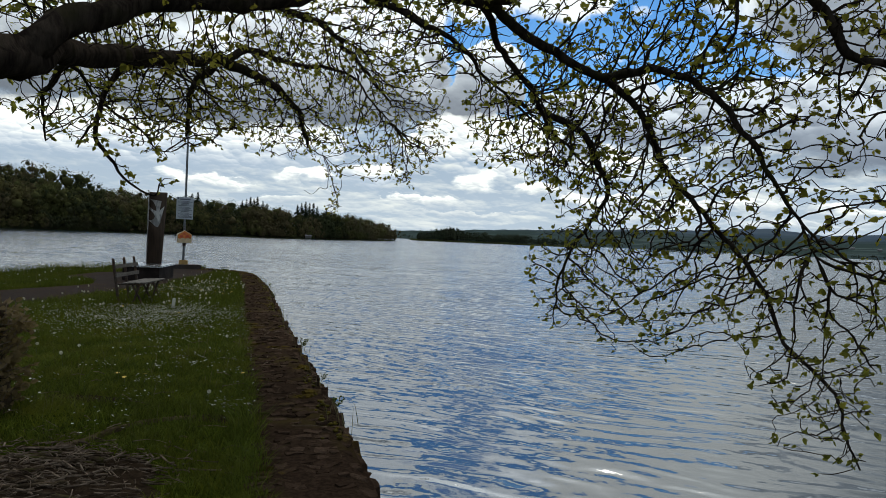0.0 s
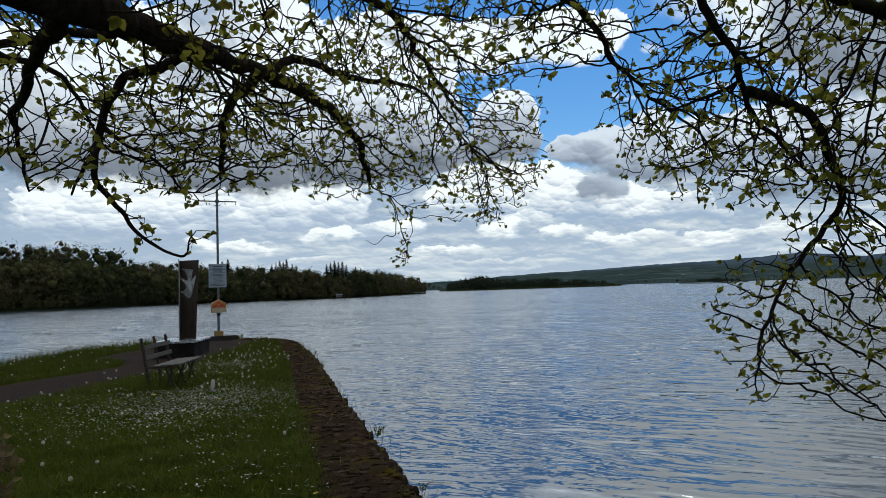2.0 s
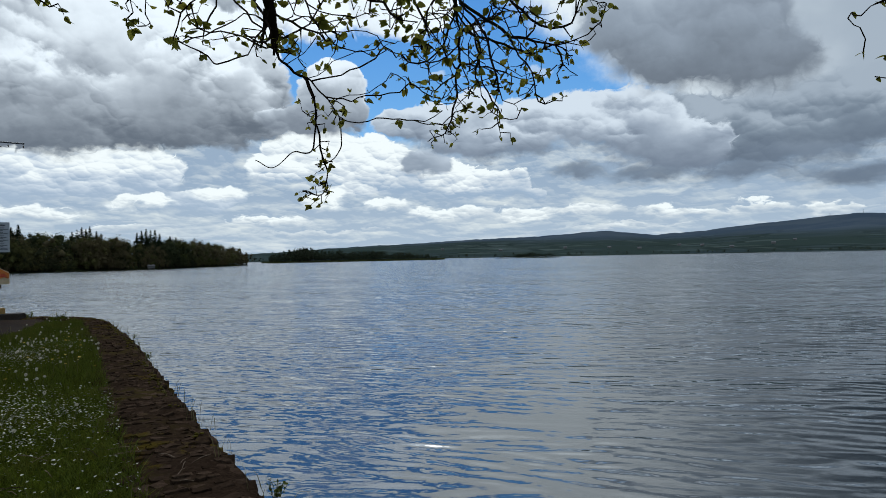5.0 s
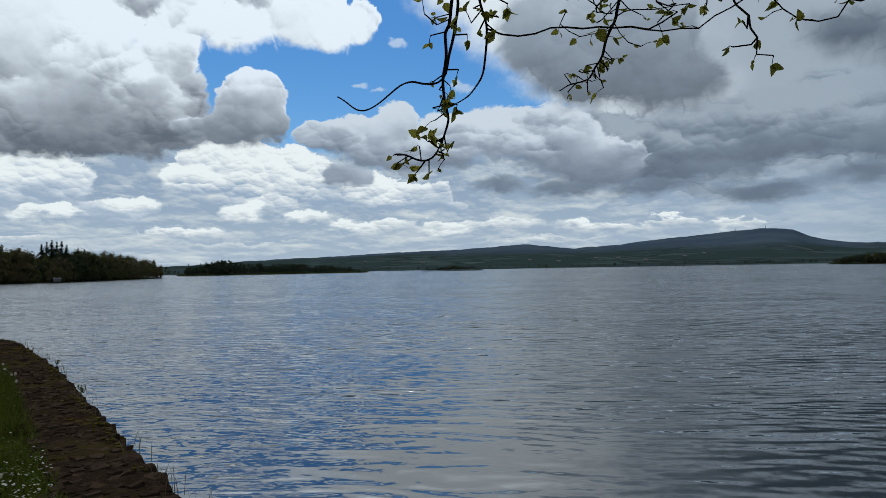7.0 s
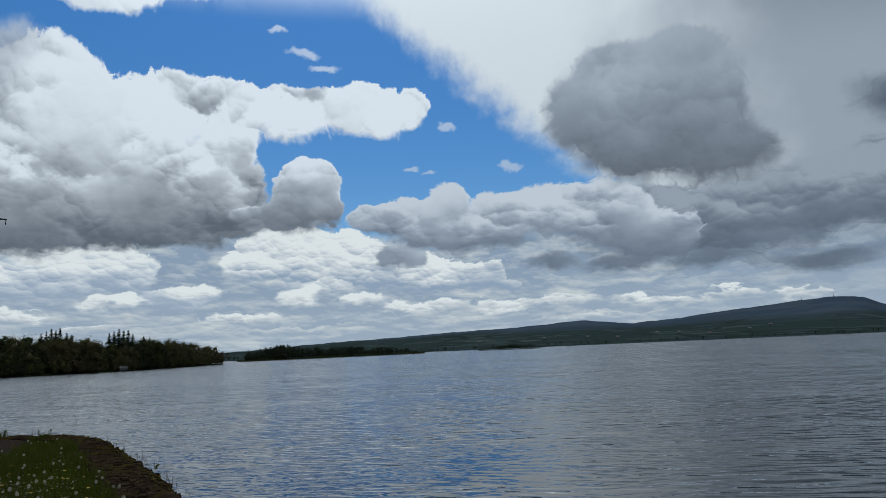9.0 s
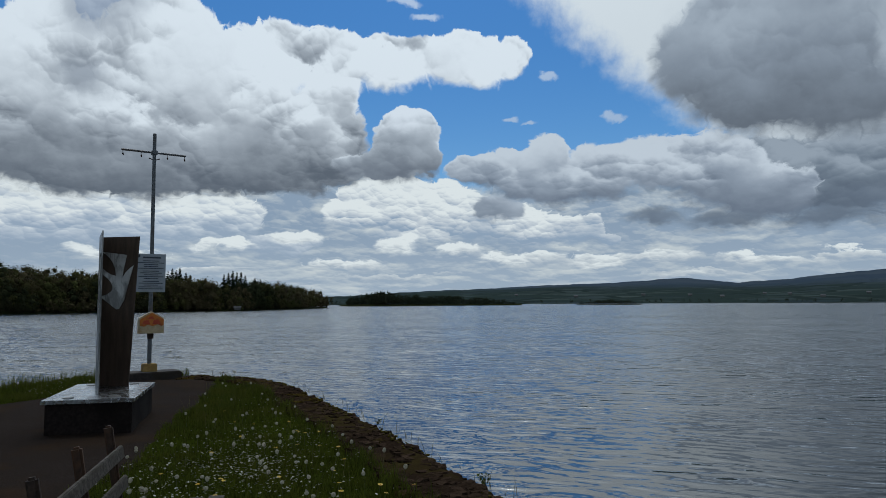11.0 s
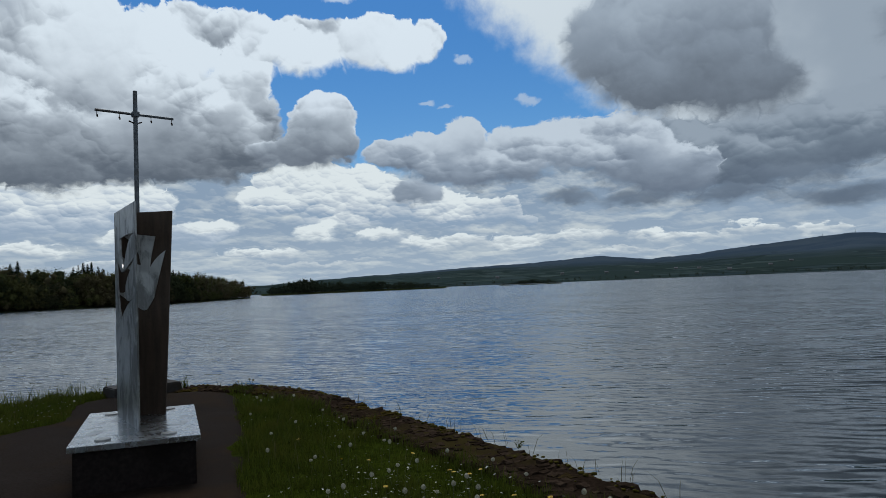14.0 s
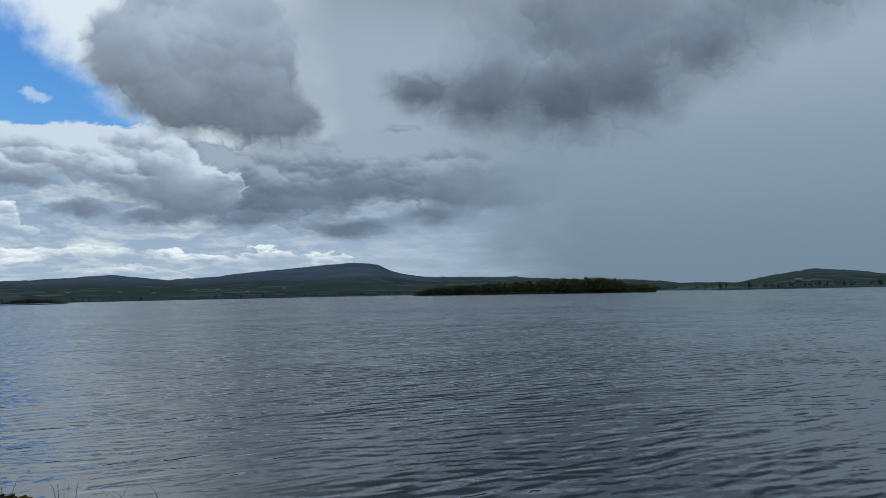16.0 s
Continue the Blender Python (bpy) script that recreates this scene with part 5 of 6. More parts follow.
def build_tree():
    rng = random.Random(77)
    tree = thing("overhanging_tree", pose(-3.5, 1.7, 0), "spreading waterside tree, dark bark and young green leaves", "tree")
    root = Vector((-3.5, 1.7, 0))
    nodes, parent, fixed = [], [], []
    # limbs as node chains
    for r0, r1, pts in BOUGHS:
        line = curve_in(pts, 8)
        near = min(range(len(nodes)), key=lambda i: (nodes[i] - line[0]).length_squared) if nodes else -1
        prev = near
        for i, p in enumerate(line):
            if i == 0 and near >= 0 and (nodes[near] - p).length < 0.12:
                continue
            p = p + Vector((noise.noise(p * 3), noise.noise(p * 3 + Vector((9, 0, 0))), noise.noise(p * 3 + Vector((0, 9, 0))))) * 0.05 + Vector((noise.noise(p * 9), noise.noise(p * 9 + Vector((9, 0, 0))), noise.noise(p * 9 + Vector((0, 9, 0))))) * 0.022
            nodes.append(p), parent.append(prev), fixed.append(r0 + (r1 - r0) * i / (len(line) - 1))
            prev = len(nodes) - 1
    start = len(nodes)
    pts = []
    for c, r, share in CROWN:
        k = 0
        while k < share:
            v = Vector((rng.uniform(-1, 1), rng.uniform(-1, 1), rng.uniform(-1, 1)))
            if v.length > 1:
                continue
            pts.append((c[0] + v.x * r[0], c[1] + v.y * r[1], c[2] + v.z * r[2]))
            k += 1
    pts = np.array(pts)
    pos = np.array([tuple(n) for n in nodes])
    alive = np.ones(len(pts), bool)
    best = np.full(len(pts), 1e9)
    who = np.zeros(len(pts), int)

    def update(lo, hi):
        d = np.linalg.norm(pts[:, None, :] - pos[None, lo:hi, :], axis=2)
        j = d.argmin(1)
        dm = d[np.arange(len(pts)), j]
        better = dm < best
        best[better], who[better] = dm[better], j[better] + lo

    update(0, len(pos))
    step = 0.065
    gen = np.random.RandomState(4)
    for it in range(150):
        live = np.where(alive & (best < 1.6))[0]
        if not len(live) or len(pos) > 46000:
            break
        fresh = []
        for n in np.unique(who[live]):
            mine = live[who[live] == n]
            d = (pts[mine] - pos[n])
            d = (d / np.linalg.norm(d, axis=1)[:, None]).sum(0)
            d = d / (np.linalg.norm(d) + 1e-9) + gen.normal(0, 0.36, 3) + np.array((0, 0, -0.16))
            back = parent[n]
            if back >= 0:
                e = pos[n] - pos[back]
                d = d + 0.55 * e / (np.linalg.norm(e) + 1e-9)
            d = d / (np.linalg.norm(d) + 1e-9)
            fresh.append((pos[n] + d * step, n))
        lo = len(pos)
        pos = np.vstack([pos, [f[0] for f in fresh]])
        parent += [int(f[1]) for f in fresh]
        update(lo, len(pos))
        alive &= best > 0.085
    count = len(pos)
    # thickness from the tips back
    kids = [[] for _ in range(count)]
    for i in range(count):
        if parent[i] >= 0:
            kids[parent[i]].append(i)
    area = np.zeros(count)
    for i in range(count - 1, -1, -1):
        a = sum(area[c] for c in kids[i])
        area[i] = max(a, 0.0032 ** 2.3)
    radius = area ** (1 / 2.3)
    radius = np.minimum(radius, 0.027)
    for i in range(start):
        radius[i] = fixed[i]
    P = [Vector(p) for p in pos]
    # chains
    trunk_v, trunk_f, verts, faces = [], [], [], []
    twig_v, twig_f = [], []
    tips = []
    heads = [(i, -1) for i in range(count) if parent[i] < 0]
    stack = [(h, []) for h, _ in heads]
    while stack:
        n, chain = stack.pop()
        chain = chain[-1:] + [n] if chain else [n]
        line = list(chain)
        while True:
            ks = kids[line[-1]]
            if not ks:
                tips.append(line[-1])
                break
            main = max(ks, key=lambda c: radius[c])
            for c in ks:
                if c != main:
                    stack.append((c, [line[-1]]))
            line.append(main)
        path = [P[i] - root for i in line]
        rad = [min(radius[i], radius[line[1]] * 1.15 if (len(line) > 1 and line[0] < start <= line[1]) else 9) for i in line]
        if len(path) < 2:
            continue
        big = max(rad)
        if big > 0.1:
            tube(path, rad, 14, trunk_v, trunk_f)
        elif big > 0.011:
            verts, faces = [], []
            tube(path, rad, 8, verts, faces)
            part("branch", mesh_of("branch", verts, faces, M["bark"], True), None, tree)
        else:
            tube(path, rad, 4, twig_v, twig_f)
    # short leafy spurs on the thin twigs, more of them towards the tips
    leaf_v, leaf_f = [], []
    thin = [i for i in range(start, count) if radius[i] < 0.0065]
    for i in thin:
        tip = not kids[i]
        if not tip and rng.random() > 0.34:
            continue
        base = P[i] - root
        d = Vector((rng.gauss(0, 1), rng.gauss(0, 1), rng.gauss(-0.1, 0.7))).normalized()
        end = base + d * rng.uniform(0.02, 0.07)
        tube([base, (base + end) / 2 + Vector((0, 0, 0.006)), end], [0.0022, 0.0018, 0.0014], 3, twig_v, twig_f)
        size_here = rng.uniform(0.55, 1.25)
        for _ in range(rng.randrange(2, 5) if tip else rng.randrange(1, 4)):
            ld = (d + Vector((rng.gauss(0, 0.8), rng.gauss(0, 0.8), rng.gauss(-0.25, 0.6)))).normalized()
            leaf_into(end + d * rng.uniform(-0.02, 0.01), ld, size_here * rng.uniform(0.032, 0.056), rng, leaf_v, leaf_f)
    # broken stubs that hang from the middle limb
    for a, b, r in (((-2.01, 10.05, 2.98), (-2.02, 10.1, 2.74), 0.011), ((-2.06, 10.0, 2.98), (-2.09, 10.06, 2.77), 0.010), ((-3.07, 8.6, 2.9), (-3.12, 8.7, 2.66), 0.018)):
        p, q = Vector(a) - root, Vector(b) - root
        verts, faces = [], []
        tube([p, p.lerp(q, 0.5) + Vector((0.008, 0, 0)), q], [r, r * 0.85, r * 0.7], 7, verts, faces)
        part("branch", mesh_of("branch", verts, faces, M["bark"], True), None, tree)
    part("trunk", mesh_of("trunk", trunk_v, trunk_f, M["bark"], True), None, tree, "thick dark furrowed trunk and main limbs")
    tagged(part("twigs", mesh_of("twigs", twig_v, twig_f, M["bark"], True), None, tree), kind="stuff")
    crown = part("crown", mesh_of("crown", leaf_v, leaf_f, M["leaf"]), None, tree, "small young yellow-green leaves")
    tagged(crown, kind="stuff")


def build_litter():
    """Stump with shoots, an exposed root and twig litter under the tree."""
    rng = random.Random(8)
    at = Vector((-3.86, 6.25, 0))
    stump = thing("tree_stump", pose(at.x, at.y, -0.05), "broken mossy tree stump with dead leafy shoots", "stump")
    verts, faces = [], []
    n, rings = 22, 12
    for j in range(rings):
        z = j / (rings - 1) * 0.95
        for i in range(n):
            a = i * math.tau / n
            r = (0.27 - 0.13 * min(1, z * 1.4)) * (1 + 0.28 * noise.noise(Vector((math.cos(a) * 2, math.sin(a) * 2, z * 3))) + (0.35 * max(0, 0.2 - z)))
            zz = z + (0.16 * noise.noise(Vector((math.cos(a) * 3, math.sin(a) * 3, 5))) if j > 8 else 0)
            verts.append((r * math.cos(a) + 0.1 * z, r * math.sin(a), zz))
    for j in range(rings - 1):
        for i in range(n):
            k = (i + 1) % n
            faces.append((j * n + i, j * n + k, (j + 1) * n + k, (j + 1) * n + i))
    verts.append((0.08, 0, 0.82))
    faces += [((rings - 1) * n + i, (rings - 1) * n + (i + 1) % n, len(verts) - 1) for i in range(n)]
    part("bole", mesh_of("bole", verts, faces, M["root"], True), None, stump, "rotting knobbly bole")
    sv, sf, lv, lf = [], [], [], []
    for i in range(120):
        a = rng.uniform(0, math.tau)
        p = Vector((0.24 * math.cos(a), 0.24 * math.sin(a), rng.uniform(0.1, 0.85)))
        path = [p]
        d = Vector((math.cos(a), math.sin(a), rng.uniform(0.0, 1.2))).normalized()
        for s in range(5):
            d = (d + Vector((rng.gauss(0, 0.3), rng.gauss(0, 0.3), rng.gauss(0.05, 0.3)))).normalized()
            path.append(path[-1] + d * 0.042)
            for _ in range(2):
                leaf_into(path[-1], (d + Vector((rng.gauss(0, 1), rng.gauss(0, 1), rng.gauss(-0.4, 0.6)))).normalized(), rng.uniform(0.035, 0.075), rng, lv, lf)
        tube(path, [0.008 - 0.001 * k for k in range(6)], 5, sv, sf)
    tagged(part("shoots", mesh_of("shoots", sv, sf, M["straw"], True), None, stump), kind="stuff")
    tagged(part("dead_leaves", mesh_of("dead_leaves", lv, lf, M["deadleaf"]), None, stump, "curled brown leaves"), kind="stuff")
    roots = thing("surface_root", pose(0, 0, 0), "mossy tree roots lying on the bare soil", "root")
    v, f = [], []
    path = curve_in([(-2.85, 5.25, -0.03), (-2.55, 5.55, 0.0), (-2.38, 5.95, 0.012), (-2.2, 6.25, 0.01), (-1.9, 6.42, -0.01), (-1.6, 6.45, -0.05)], 8)
    path = [p + Vector((0, 0, land_height(p.x, p.y) - 0.012)) for p in path]
    tube(path, [0.040 * (1 - 0.5 * i / len(path)) * (1 + 0.25 * noise.noise(p * 7)) for i, p in enumerate(path)], 10, v, f)
    part("root", mesh_of("root", v, f, M["root"], True), None, roots)
    for k in range(9):
        x0, y0 = -3.2 + rng.uniform(0, 0.5), 4.25 + 0.13 * k
        path = curve_in([(x0 + 0.3 * s, y0 + rng.gauss(0.02 * s, 0.05), rng.uniform(-0.015, 0.015)) for s in range(rng.randrange(3, 5))], 6)
        path = [p + Vector((0, 0, land_height(p.x, p.y) + 0.02)) for p in path]
        v, f = [], []
        thick = rng.uniform(0.010, 0.019)
        tube(path, [thick * (1 + 0.3 * noise.noise(p * 9)) for p in path], 8, v, f)
        part("root", mesh_of("root", v, f, M["root"], True), None, roots)
    v, f = [], []
    for i in range(620):
        x, y = rng.gauss(-2.45, 0.42), rng.gauss(4.95, 0.32)
        if x > right_edge(y) - WALL_W - 0.1:
            continue
        a, ln = rng.uniform(0, math.pi), rng.uniform(0.04, 0.22)
        p = Vector((x, y, land_height(x, y) + rng.uniform(0.012, 0.06)))
        d = Vector((math.cos(a), math.sin(a) * 0.6, rng.gauss(0, 0.14))) * ln
        tube([p - d / 2, p + Vector((0, 0, rng.gauss(0, 0.008))), p + d / 2], [rng.choice((0.002, 0.003, 0.004, 0.007))] * 3, 5, v, f)
    for i in range(50):
        y = rng.uniform(6, 12)
        x = rng.uniform(-4, right_edge(y) - 0.2)
        a, ln = rng.uniform(0, math.pi), rng.uniform(0.1, 0.3)
        p = Vector((x, y, max(land_height(x, y), 0.02) + 0.035))
        d = Vector((math.cos(a), math.sin(a), rng.gauss(0, 0.1))) * ln
        tube([p - d / 2, p + Vector((0, 0, 0.01)), p + d / 2], [0.003] * 3, 4, v, f)
    tagged(new("twig_litter", mesh_of("twig_litter", v, f, M["straw"], True)), "pale dead twigs and straw on bare soil", "twigs", kind="stuff")
    # little plants that grow from the wall's edge
    plant_first = None
    for x, y, s in ((-2.12, 10.64, 0.7), (-1.0, 7.2, 0.55), (-1.35, 8.4, 0.4), (-4.6, 18.2, 0.6), (-5.7, 21.6, 0.5)):
        at = pose(float(right_edge(y)) + 0.02, y, -0.02, 0, 18, rng.uniform(0, 360)) @ Matrix.Scale(s, 4)
        if plant_first is None:
            plant_first = thing("wall_plant", at, "small green weed rooted in the wall's edge", "plant", "weeds on the quay wall")
            v, f, lv, lf = [], [], [], []
            for i in range(9):
                a = rng.uniform(0, math.tau)
                d = Vector((math.cos(a) * 0.6, math.sin(a) * 0.6, 1)).normalized()
                path = [Vector((0, 0, 0))]
                for q in range(4):
                    path.append(path[-1] + d * 0.045 + Vector((rng.gauss(0, .008), rng.gauss(0, .008), 0)))
                    leaf_into(path[-1], (d + Vector((rng.gauss(0, 1), rng.gauss(0, 1), 0.2))).normalized(), rng.uniform(0.03, 0.055), rng, lv, lf)
                tube(path, [0.003] * 5, 4, v, f)
            part("stems", mesh_of("stems", v, f, M["stalk"], True), None, plant_first)
            part("leaves", mesh_of("leaves", lv, lf, M["blade"]), None, plant_first)
        else:
            copy_thing(plant_first, at).matrix_basis = at


# ---- the far shores ----
def polar(az, r):
    a = radians(az)
    return r * math.sin(a), r * math.cos(a)


_bm = bmesh.new()
bmesh.ops.create_icosphere(_bm, subdivisions=1, radius=1.0)
BALL_V, BALL_F = [v.co.copy() for v in _bm.verts], [tuple(v.index for v in f.verts) for f in _bm.faces]
_bm.free()


def quads_mesh(name, verts, faces, slots, mats):
    """A mesh of triangles and quads from arrays: faces is a list of index arrays, slots the material of each face."""
    me = bpy.data.meshes.new(name)
    me.vertices.add(len(verts))
    me.vertices.foreach_set("co", verts.astype(np.float32).ravel())
    counts = np.concatenate([np.full(len(f), f.shape[1]) for f in faces])
    me.loops.add(int(counts.sum()))
    me.loops.foreach_set("vertex_index", np.concatenate([f.ravel() for f in faces]).astype(np.int32))
    me.polygons.add(len(counts))
    me.polygons.foreach_set("loop_start", np.concatenate([[0], np.cumsum(counts)[:-1]]).astype(np.int32))
    me.polygons.foreach_set("material_index", slots.astype(np.int32))
    for m in mats:
        me.materials.append(M[m])
    me.update(calc_edges=True)
    return me


BALL_VA, BALL_FA = np.array([tuple(v) for v in BALL_V]), np.array(BALL_F)


def unit(a):
    return a / (np.linalg.norm(a, axis=1)[:, None] + 1e-9)


def wood(name, rows, label, seed, leaves=150, conifers=(), tones=("darkwood",), bare=()):
    """A far wood as one mass: for each tree a stem and a crown of many leaf clumps. rows: x, y, ground, height."""
    gen = np.random.RandomState(seed)
    rng = random.Random(seed)
    sv, sf, vs, tris, quads, tslot, qslot = [], [], [], [], [], [], []
    count = 0
    for number, (x, y, g, h) in enumerate(list(rows) + list(bare)):
        thin = number >= len(rows)
        tone = len(tones) if thin else int(np.clip((noise.noise(Vector((x, y, 0)) * 0.06) + 0.5 + rng.uniform(-0.35, 0.35)) * len(tones), 0, len(tones) - 1))
        rad = h * rng.uniform(0.30, 0.50)
        stem = [Vector((x, y, g - 0.5)), Vector((x + rng.gauss(0, 0.3), y, g + h * (0.9 if thin else 0.55)))]
        tube(stem, [h * 0.03, h * 0.008], 5, sv, sf)
        n = rng.randrange(7, 12)
        lobes = np.empty((n, 4))
        lobes[:, 0], lobes[:, 1] = x + gen.normal(0, rad * 0.5, n), y + gen.normal(0, rad * 0.5, n)
        lobes[:, 2], lobes[:, 3] = g + h * gen.uniform(0.26, 0.80, n), rad * gen.uniform(0.30, 0.62, n)
        lobes[0] = (x, y, g + h * 0.84, rad * 0.34)
        lobes[1] = (x, y, g + h * 0.24, rad * 0.65)
        if not thin:
            core = lobes[:, None, :3] + BALL_VA[None] * (lobes[:, 3] * 0.5)[:, None, None] * gen.uniform(0.5, 1.2, (n, len(BALL_VA), 1))
            vs.append(core.reshape(-1, 3))
            tris.append((BALL_FA[None] + (count + np.arange(n) * len(BALL_VA))[:, None, None]).reshape(-1, 3))
            tslot.append(np.full(n * len(BALL_FA), tone))
            count += n * len(BALL_VA)
        else:
            for lx, ly, lz, lr in lobes:
                tube([stem[0].lerp(stem[1], rng.uniform(0.3, 0.7)), Vector((lx, ly, lz + lr * 0.6))], [h * 0.012, h * 0.003], 4, sv, sf)
        m = leaves // 3 if thin else leaves
        at = lobes[gen.choice(n, m, p=lobes[:, 3] ** 2 / (lobes[:, 3] ** 2).sum())]
        d = unit(gen.normal(0, 1, (m, 3)) + np.array((0, 0, 0.25)))
        p = at[:, :3] + d * at[:, 3:] * (0.45 + 0.70 * gen.random((m, 1)) ** 0.8)
        size = h * gen.uniform(0.009, 0.026, (m, 1))
        turn = unit(gen.normal(0, 1, (m, 3)))
        a = unit(np.cross(d, turn)) * size
        b = unit(np.cross(d, a) / size + turn * 0.45 + d * 0.2) * size
        vs.append(np.stack([p - a, p - b * 0.8, p + a * 0.9, p + b], 1).reshape(-1, 3))
        quads.append(count + np.arange(m * 4).reshape(m, 4))
        qslot.append(np.full(m, tone))
        count += m * 4
    cv, cf = [], []
    for x, y, g, h in conifers:
        tube([Vector((x, y, g - 0.5)), Vector((x, y, g + h))], [h * 0.02, 0.03], 5, sv, sf)
        for i in range(300):
            t = rng.random() ** 0.8
            z = g + h * (0.22 + 0.78 * t)
            a = rng.uniform(0, math.tau)
            r = h * 0.27 * (1 - t) ** 0.85 * rng.uniform(0.45, 1.1) + 0.12
            n = len(cv)
            c, s = math.cos(a), math.sin(a)
            w = h * 0.03
            cv += [(x, y, z), (x + r * c - w * s, y + r * s + w * c, z - r * 0.35), (x + r * 1.1 * c, y + r * 1.1 * s, z - r * 0.3), (x + r * c + w * s, y + r * s - w * c, z - r * 0.4)]
            cf.append((n, n + 1, n + 2, n + 3))
    ob = thing(name, pose(0, 0, 0), label, "trees", kind="stuff")
    tagged(part("stems", mesh_of("stems", sv, sf, M["bark"]), None, ob), kind="stuff")
    crowns = quads_mesh("crowns", np.concatenate(vs), [np.concatenate(tris), np.concatenate(quads)], np.concatenate(tslot + qslot), list(tones) + ["palewood"])
    tagged(part("crowns", crowns, None, ob), kind="stuff")
    if cv:
        tagged(part("conifers", mesh_of("conifers", cv, cf, M["conifer"]), None, ob, "dark pointed conifers"), kind="stuff")
    return ob


def shore_mesh(name, azs, near, far, height, label, steps=10):
    """Land in a sector: near and far distance and height as functions of the bearing."""
    verts, faces = [], []
    for a in azs:
        for j in range(steps + 1):
            t = j / steps
            r = near(a) + (far(a) - near(a)) * t
            x, y = polar(a, r)
            verts.append((x, y, (WATER - 0.15 if j == 0 else height(a, r - near(a))) + (0.4 * noise.noise(Vector((x, y, 0)) * 0.05) if j else 0)))
    w = steps + 1
    for i in range(len(azs) - 1):
        for j in range(steps):
            faces.append((i * w + j, i * w + j + 1, (i + 1) * w + j + 1, (i + 1) * w + j))
    tagged(new(name, mesh_of(name, verts, faces, M["shoreland"], True)), label, "shore", kind="structure")


def build_left_shore():
    def near(a):
        return float(np.interp(a, [-100, -75, -33, -22, -12, -8, -5.4], [120, 150, 217, 245, 272, 330, 390]))

    def top(a):
        return float(np.interp(a, [-100, -40, -33, -30, -26, -20, -16, -12, -8, -5.4], [24, 20, 18.3, 17.3, 13.6, 11.3, 10.6, 9.6, 8.6, 5.2]))

    def ground(a, d):
        return -0.5 + max(0.0, top(a) - 8.3) * min(1.0, d / 55.0)

    shore_mesh("shore_west", list(np.arange(-100, -5.2, 0.8)), near, lambda a: near(a) + 130 * min(1.0, (-5.0 - a) / 5), ground, "dark low wooded shore across the water")
    rng = random.Random(41)
    rows = []
    for i in range(640):
        a = -43 + 37.5 * rng.random() ** 0.85
        if a > -5.6:
            continue
        d = rng.choice((2, 4, 14, 30, 50)) + rng.uniform(0, 12)
        d *= min(1.0, (-4.8 - a) / 4)
        g = ground(a, d)
        h = (top(a) - ground(a, 55)) * rng.uniform(0.75, 1.3)
        if d < 8:
            h *= rng.uniform(0.4, 0.75)
        rows.append((*polar(a, near(a) + d), g, h))
    # bushes along the waterline
    for i in range(190):
        a = rng.uniform(-43, -6.2)
        rows.append((*polar(a, near(a) + rng.uniform(0.5, 4.0)), -0.6, rng.uniform(1.8, 4.2)))
    big = [(*polar(a, r), ground(a, 40), h) for a, r, h in ((-31.6, 262, 15.0), (-32.9, 265, 12.4), (-29.4, 258, 13.2), (-28.6, 262, 12.8), (-25.0, 266, 10.2), (-22.8, 270, 9.4), (-34.5, 255, 13.0))]
    con = []
    for a, h in ((-17.3, 11.4), (-17.0, 12.0), (-16.7, 12.9), (-16.45, 12.4), (-16.2, 13.2), (-15.8, 11.6), (-15.5, 10.8), (-13.2, 11.3), (-12.9, 12.0), (-12.6, 12.8), (-12.3, 12.2), (-12.0, 12.4), (-11.7, 11.2), (-11.0, 10.6), (-10.6, 10.2), (-20.9, 12.4), (-20.5, 13.2)):
        con.append((*polar(a, near(a) + 28), ground(a, 28), h + 1.2 - ground(a, 28)))
    pale = [(*polar(a, near(a) + 12), ground(a, 12), h) for a, h in ((-9.3, 9.6), (-9.0, 10.0), (-8.7, 9.2), (-8.4, 9.8), (-8.1, 9.0), (-7.8, 8.4), (-7.5, 8.0), (-7.1, 7.2), (-19.0, 9.0), (-25.6, 9.4))]
    wood("west_wood", rows + big, "mixed spring woodland on the far shore", 42, 680, con, ("shoredark", "shore", "shorebrown"), pale)
    # houses among the trees
    first = None
    for a, d in ((-32.6, 22), (-30.4, 27), (-43.0, 30)):
        x, y = polar(a, near(a) + d)
        at = pose(x, y, ground(a, d) + 0.3, 0, 0, 20 - a)
        if first is None:
            first = thing("house", at, "grey-roofed house half hidden in the trees", "house", "houses on the far shore")
            part("wall", box(9, 6, 3.4), M["render"], first, "pale rendered wall")
            bm = slab_from([(-3.4, 3.4), (3.4, 3.4), (0, 6.0)], [], 9.6)
            bm.transform(pose(0, 0, 0, 0, 0, 90))
            part("roof", bm, M["roof"], first, "grey slate roof")
            for xw in (-2.6, 0.2, 2.8):
                part("window", box(1.1, 0.1, 1.2, pose(xw, -3.03, 1.1)), M["glass"], first)
        else:
            copy_thing(first, at)
    x, y = polar(-12.3, near(-12.3) + 1.5)
    shed = thing("boathouse", pose(x, y, -0.6, 0, 0, 15), "small pale boathouse at the water's edge", "boathouse")
    part("wall", box(2.2, 1.6, 0.8), M["render"], shed)
    bm = slab_from([(-1.0, 0.8), (1.0, 0.8), (0, 1.35)], [], 2.4)
    bm.transform(pose(0, 0, 0, 0, 0, 90))
    part("roof", bm, M["roof"], shed)


